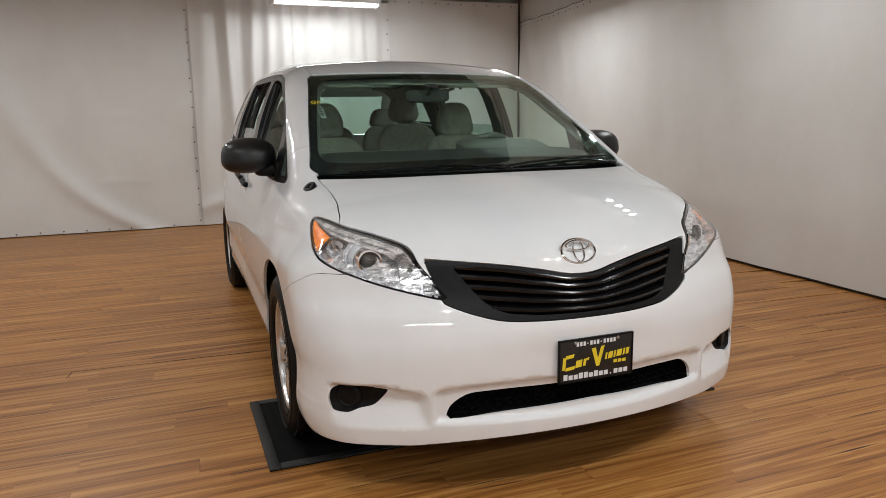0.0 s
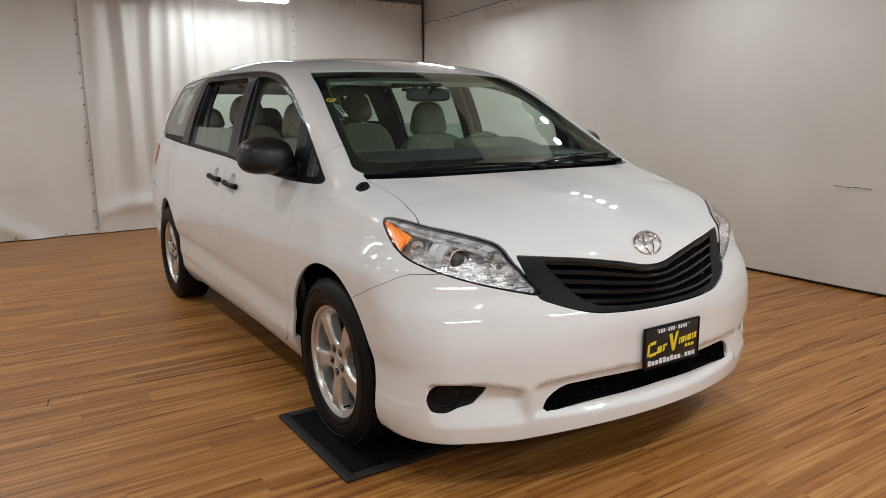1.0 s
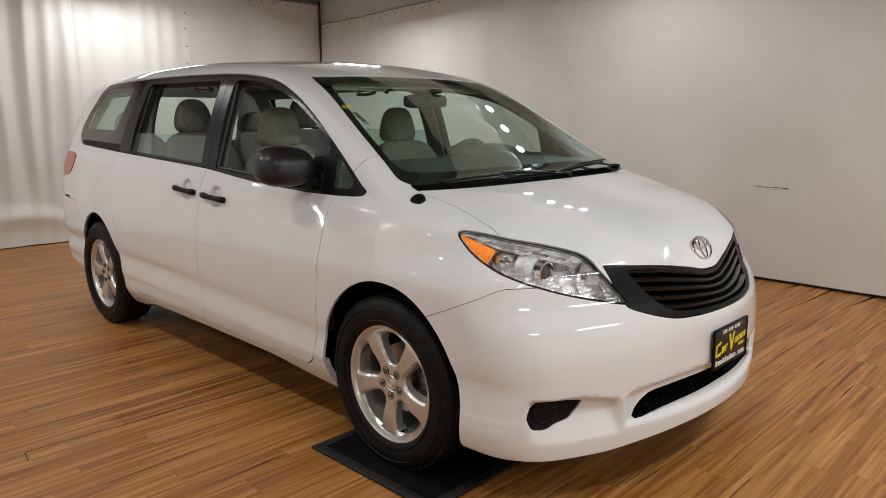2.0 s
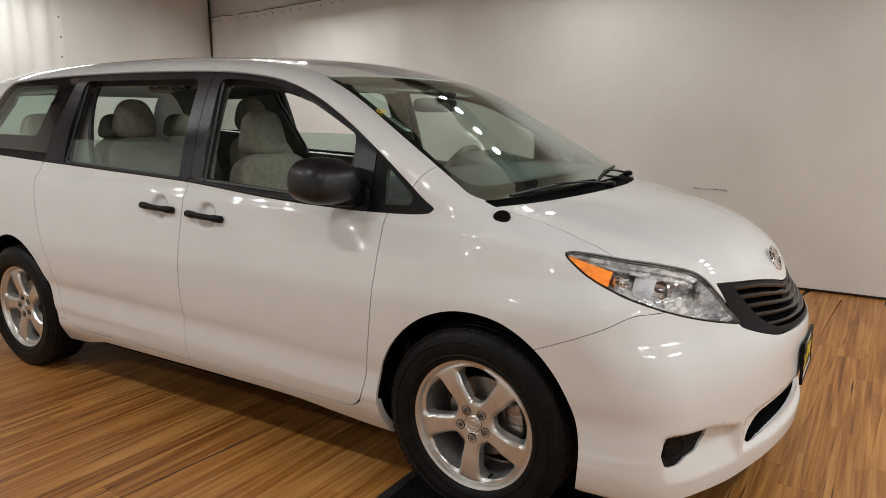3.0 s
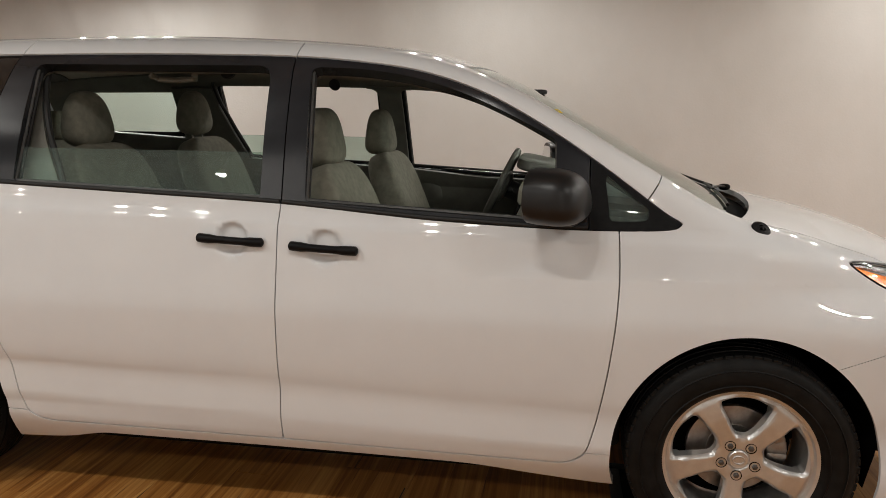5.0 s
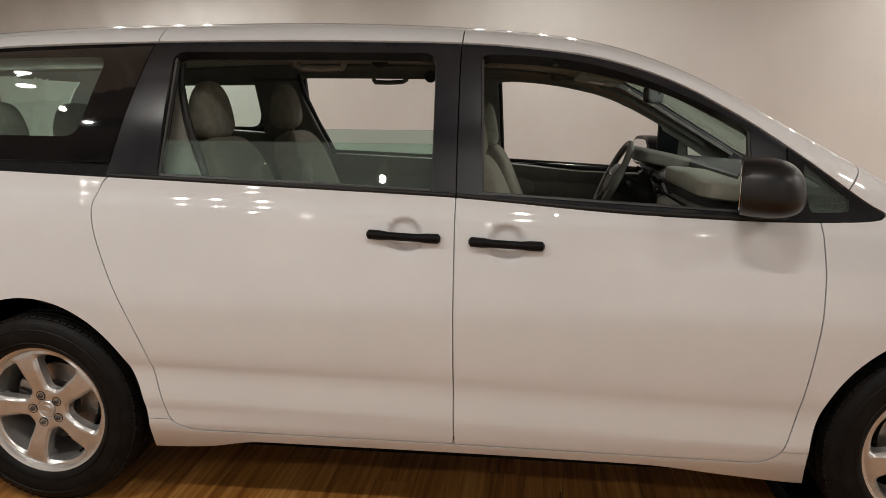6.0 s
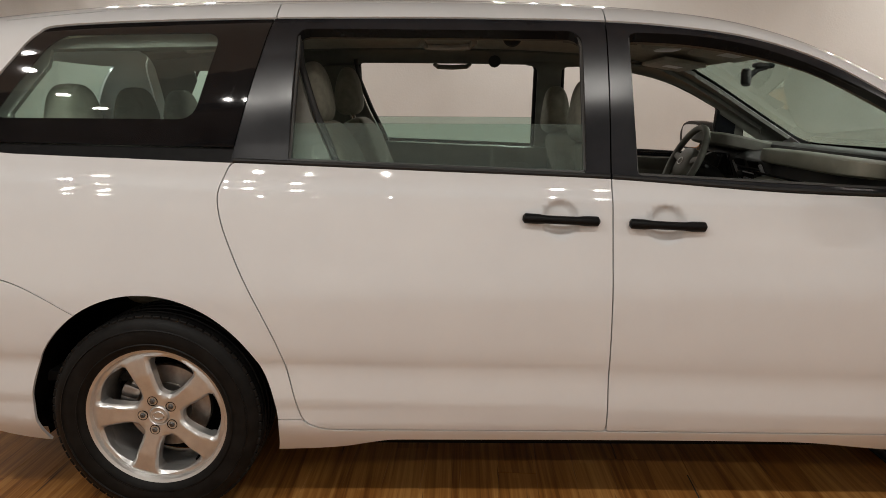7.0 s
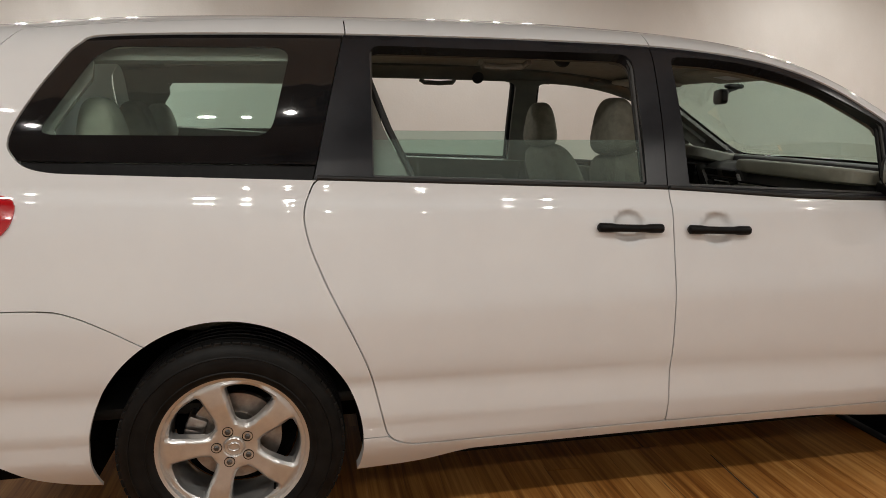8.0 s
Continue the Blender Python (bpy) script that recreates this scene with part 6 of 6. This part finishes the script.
# ---- floor: boards laid across the room ----
def floor_material():
    m = material("strand_wood", rough=0.5)
    co = node(m, "ShaderNodeTexCoord")
    info = node(m, "ShaderNodeObjectInfo")
    isl = node(m, "ShaderNodeNewGeometry")
    add = node(m, "ShaderNodeMath")
    add.operation = "ADD"
    wire(m, info, "Random", add, 0)
    wire(m, isl, "Random Per Island", add, 1)
    shift = node(m, "ShaderNodeCombineXYZ")
    mul = node(m, "ShaderNodeMath")
    mul.operation = "MULTIPLY"
    mul.inputs[1].default_value = 37.0
    wire(m, add, 0, mul, 0)
    wire(m, mul, 0, shift, "Y")
    wire(m, mul, 0, shift, "Z")
    pos = node(m, "ShaderNodeVectorMath")
    pos.operation = "ADD"
    wire(m, isl, "Position", pos, 0)
    wire(m, shift, 0, pos, 1)
    # narrow strips within a board
    mp = node(m, "ShaderNodeMapping")
    mp.inputs["Rotation"].default_value = (0, 0, radians(90 - FLOOR_TURN))
    wire(m, pos, 0, mp, "Vector")
    brick = node(m, "ShaderNodeTexBrick", Scale=1.0)
    brick.inputs["Color1"].default_value, brick.inputs["Color2"].default_value = (0.0, 0.0, 0.0, 1), (1, 1, 1, 1)
    brick.inputs["Mortar"].default_value = (0.5, 0.5, 0.5, 1)
    brick.inputs["Mortar Size"].default_value = 0.0
    brick.inputs["Brick Width"].default_value, brick.inputs["Row Height"].default_value = 0.95, 0.0240
    brick.offset, brick.offset_frequency, brick.squash = 0.37, 3, 1.0
    wire(m, mp, 0, brick, "Vector")
    stretch = node(m, "ShaderNodeMapping")
    stretch.inputs["Scale"].default_value = (46, 0.75, 30)
    wire(m, pos, 0, stretch, "Vector")
    grain = node(m, "ShaderNodeTexNoise", Scale=1.0, Detail=7.0, Roughness=0.65, Distortion=0.4)
    wire(m, stretch, 0, grain, "Vector")
    wide_map = node(m, "ShaderNodeMapping")
    wide_map.inputs["Scale"].default_value = (9, 0.8, 5)
    wire(m, pos, 0, wide_map, "Vector")
    blot = node(m, "ShaderNodeTexNoise", Scale=1.0, Detail=4.0)
    wire(m, wide_map, 0, blot, "Vector")
    a = node(m, "ShaderNodeMath")
    a.operation = "MULTIPLY_ADD"
    a.inputs[1].default_value = 0.12
    sep = node(m, "ShaderNodeSeparateColor")
    wire(m, brick, "Color", sep, 0)
    wire(m, sep, 0, a, 0)
    b = node(m, "ShaderNodeMath")
    b.operation = "MULTIPLY_ADD"
    b.inputs[1].default_value = 0.95
    wire(m, grain, "Fac", b, 0)
    c = node(m, "ShaderNodeMath")
    c.operation = "MULTIPLY"
    c.inputs[1].default_value = 0.46
    wire(m, blot, "Fac", c, 0)
    wire(m, c, 0, b, 2)
    wire(m, b, 0, a, 2)
    ramp = node(m, "ShaderNodeValToRGB")
    e = ramp.color_ramp.elements
    e[0].position, e[0].color = 0.56, (*FLOOR_DARK, 1)
    e[1].position, e[1].color = 0.96, (*FLOOR_LIGHT, 1)
    mid = e.new(0.74)
    mid.color = (*FLOOR_MID, 1)
    wire(m, a, 0, ramp, "Fac")
    # short dark flecks
    fleck_map = node(m, "ShaderNodeMapping")
    fleck_map.inputs["Scale"].default_value = (50, 1.7, 10)
    wire(m, pos, 0, fleck_map, "Vector")
    fleck = node(m, "ShaderNodeTexNoise", Scale=1.0, Detail=2.0)
    wire(m, fleck_map, 0, fleck, "Vector")
    fr = node(m, "ShaderNodeMapRange")
    fr.inputs["From Min"].default_value, fr.inputs["From Max"].default_value = 0.665, 0.735
    wire(m, fleck, "Fac", fr, "Value")
    mix = node(m, "ShaderNodeMix")
    mix.data_type = "RGBA"
    mix.inputs[7].default_value = (0.06, 0.025, 0.012, 1)
    wire(m, fr, 0, mix, 0)
    m.node_tree.links.new(ramp.outputs[0], mix.inputs[6])
    m.node_tree.links.new(mix.outputs[2], base(m).inputs["Base Color"])
    rr = node(m, "ShaderNodeMapRange")
    rr.inputs["To Min"].default_value, rr.inputs["To Max"].default_value = 0.34, 0.50
    wire(m, blot, "Fac", rr, "Value")
    wire(m, rr, 0, base(m), "Roughness")
    bp = node(m, "ShaderNodeBump", Strength=0.12, Distance=0.002)
    wire(m, grain, "Fac", bp, "Height")
    wire(m, bp, 0, base(m), "Normal")
    return m


FLOOR_TURN = 3.0
FLOOR_DARK, FLOOR_MID, FLOOR_LIGHT = (0.180, 0.062, 0.013), (0.350, 0.141, 0.031), (0.54, 0.268, 0.078)
WOOD = floor_material()
BOARD, BOARD_LEN = 0.1437, 1.83
turn = Matrix.Rotation(radians(-FLOOR_TURN), 4, "Z")
floor = slab("floor", [(-8, NEAR_Y, -0.012), (FAR_X, NEAR_Y, -0.012), (FAR_X, 5, -0.012), (-8, 5, -0.012)], (0, 0, 1), 0.1, SKIRT, "brown strand-wood floorboards laid across the room")
part("gap", moved(merge(box(-0.0025, 0.0025, 0.0, 1.28, 0.0003, 0.0009), box(-0.004, 0.004, 0.55, 0.98, 0.0003, 0.0010)), pose(-1.222, -1.97, 0, 0, 0, -3.0)), SKIRT, floor, "open joint between two boards", kind="structure")
part("gap", moved(box(0.0, 0.105, -0.002, 0.002, 0.0003, 0.0009), pose(-1.222, -1.972, 0, 0, 0, -8)), SKIRT, floor, "open joint between two boards", kind="structure")
board_bm = box(-BOARD / 2 + 0.0002, BOARD / 2 - 0.0002, -BOARD_LEN / 2 + 0.0002, BOARD_LEN / 2 - 0.0002, -0.010, 0.0, 0.0005, 1)
board_me = bpy.data.meshes.new("board")
bmesh.ops.recalc_face_normals(board_bm, faces=board_bm.faces)
board_bm.to_mesh(board_me)
board_me.materials.append(WOOD)
rest_v, rest_f = [], []
bv, bf = [v.co.copy() for v in board_bm.verts], [[v.index for v in f.verts] for f in board_bm.faces]
board_bm.free()
rnd = random.Random(11)
origin = Matrix.Translation((-1.214 + BOARD / 2, -1.972, 0)) @ turn
for i in range(-42, 60):
    off = rnd.uniform(0, BOARD_LEN) if i else BOARD_LEN / 2
    for j in range(-5, 6):
        m = origin @ Matrix.Translation((i * BOARD + (0.0022 if i >= 0 else 0.0), off + j * BOARD_LEN, rnd.uniform(-0.0004, 0.0)))
        c = m.translation
        if not (WALL_X - 0.15 < c.x < FAR_X + 0.06 and NEAR_Y - 0.9 < c.y < side_y(c.x) + 1.0):
            continue
        if -3.6 < c.x < 2.6 and -3.4 < c.y < 2.5 and not (-2.4 < c.x < -0.6 and abs(c.y - 0.1) < 0.35):
            ob = new("board", board_me)
            ob.parent = floor
            ob.matrix_basis = m
        else:
            k = len(rest_v)
            for v in bv:
                w = m @ v
                rest_v.append((min(max(w.x, WALL_X - 0.1), FAR_X), min(max(w.y, NEAR_Y), side_y(w.x) + 0.1), w.z))
            rest_f.extend([[a + k for a in f] for f in bf])
link("boards", mesh_of("boards", rest_v, rest_f, False), WOOD, floor, "", "stuff")
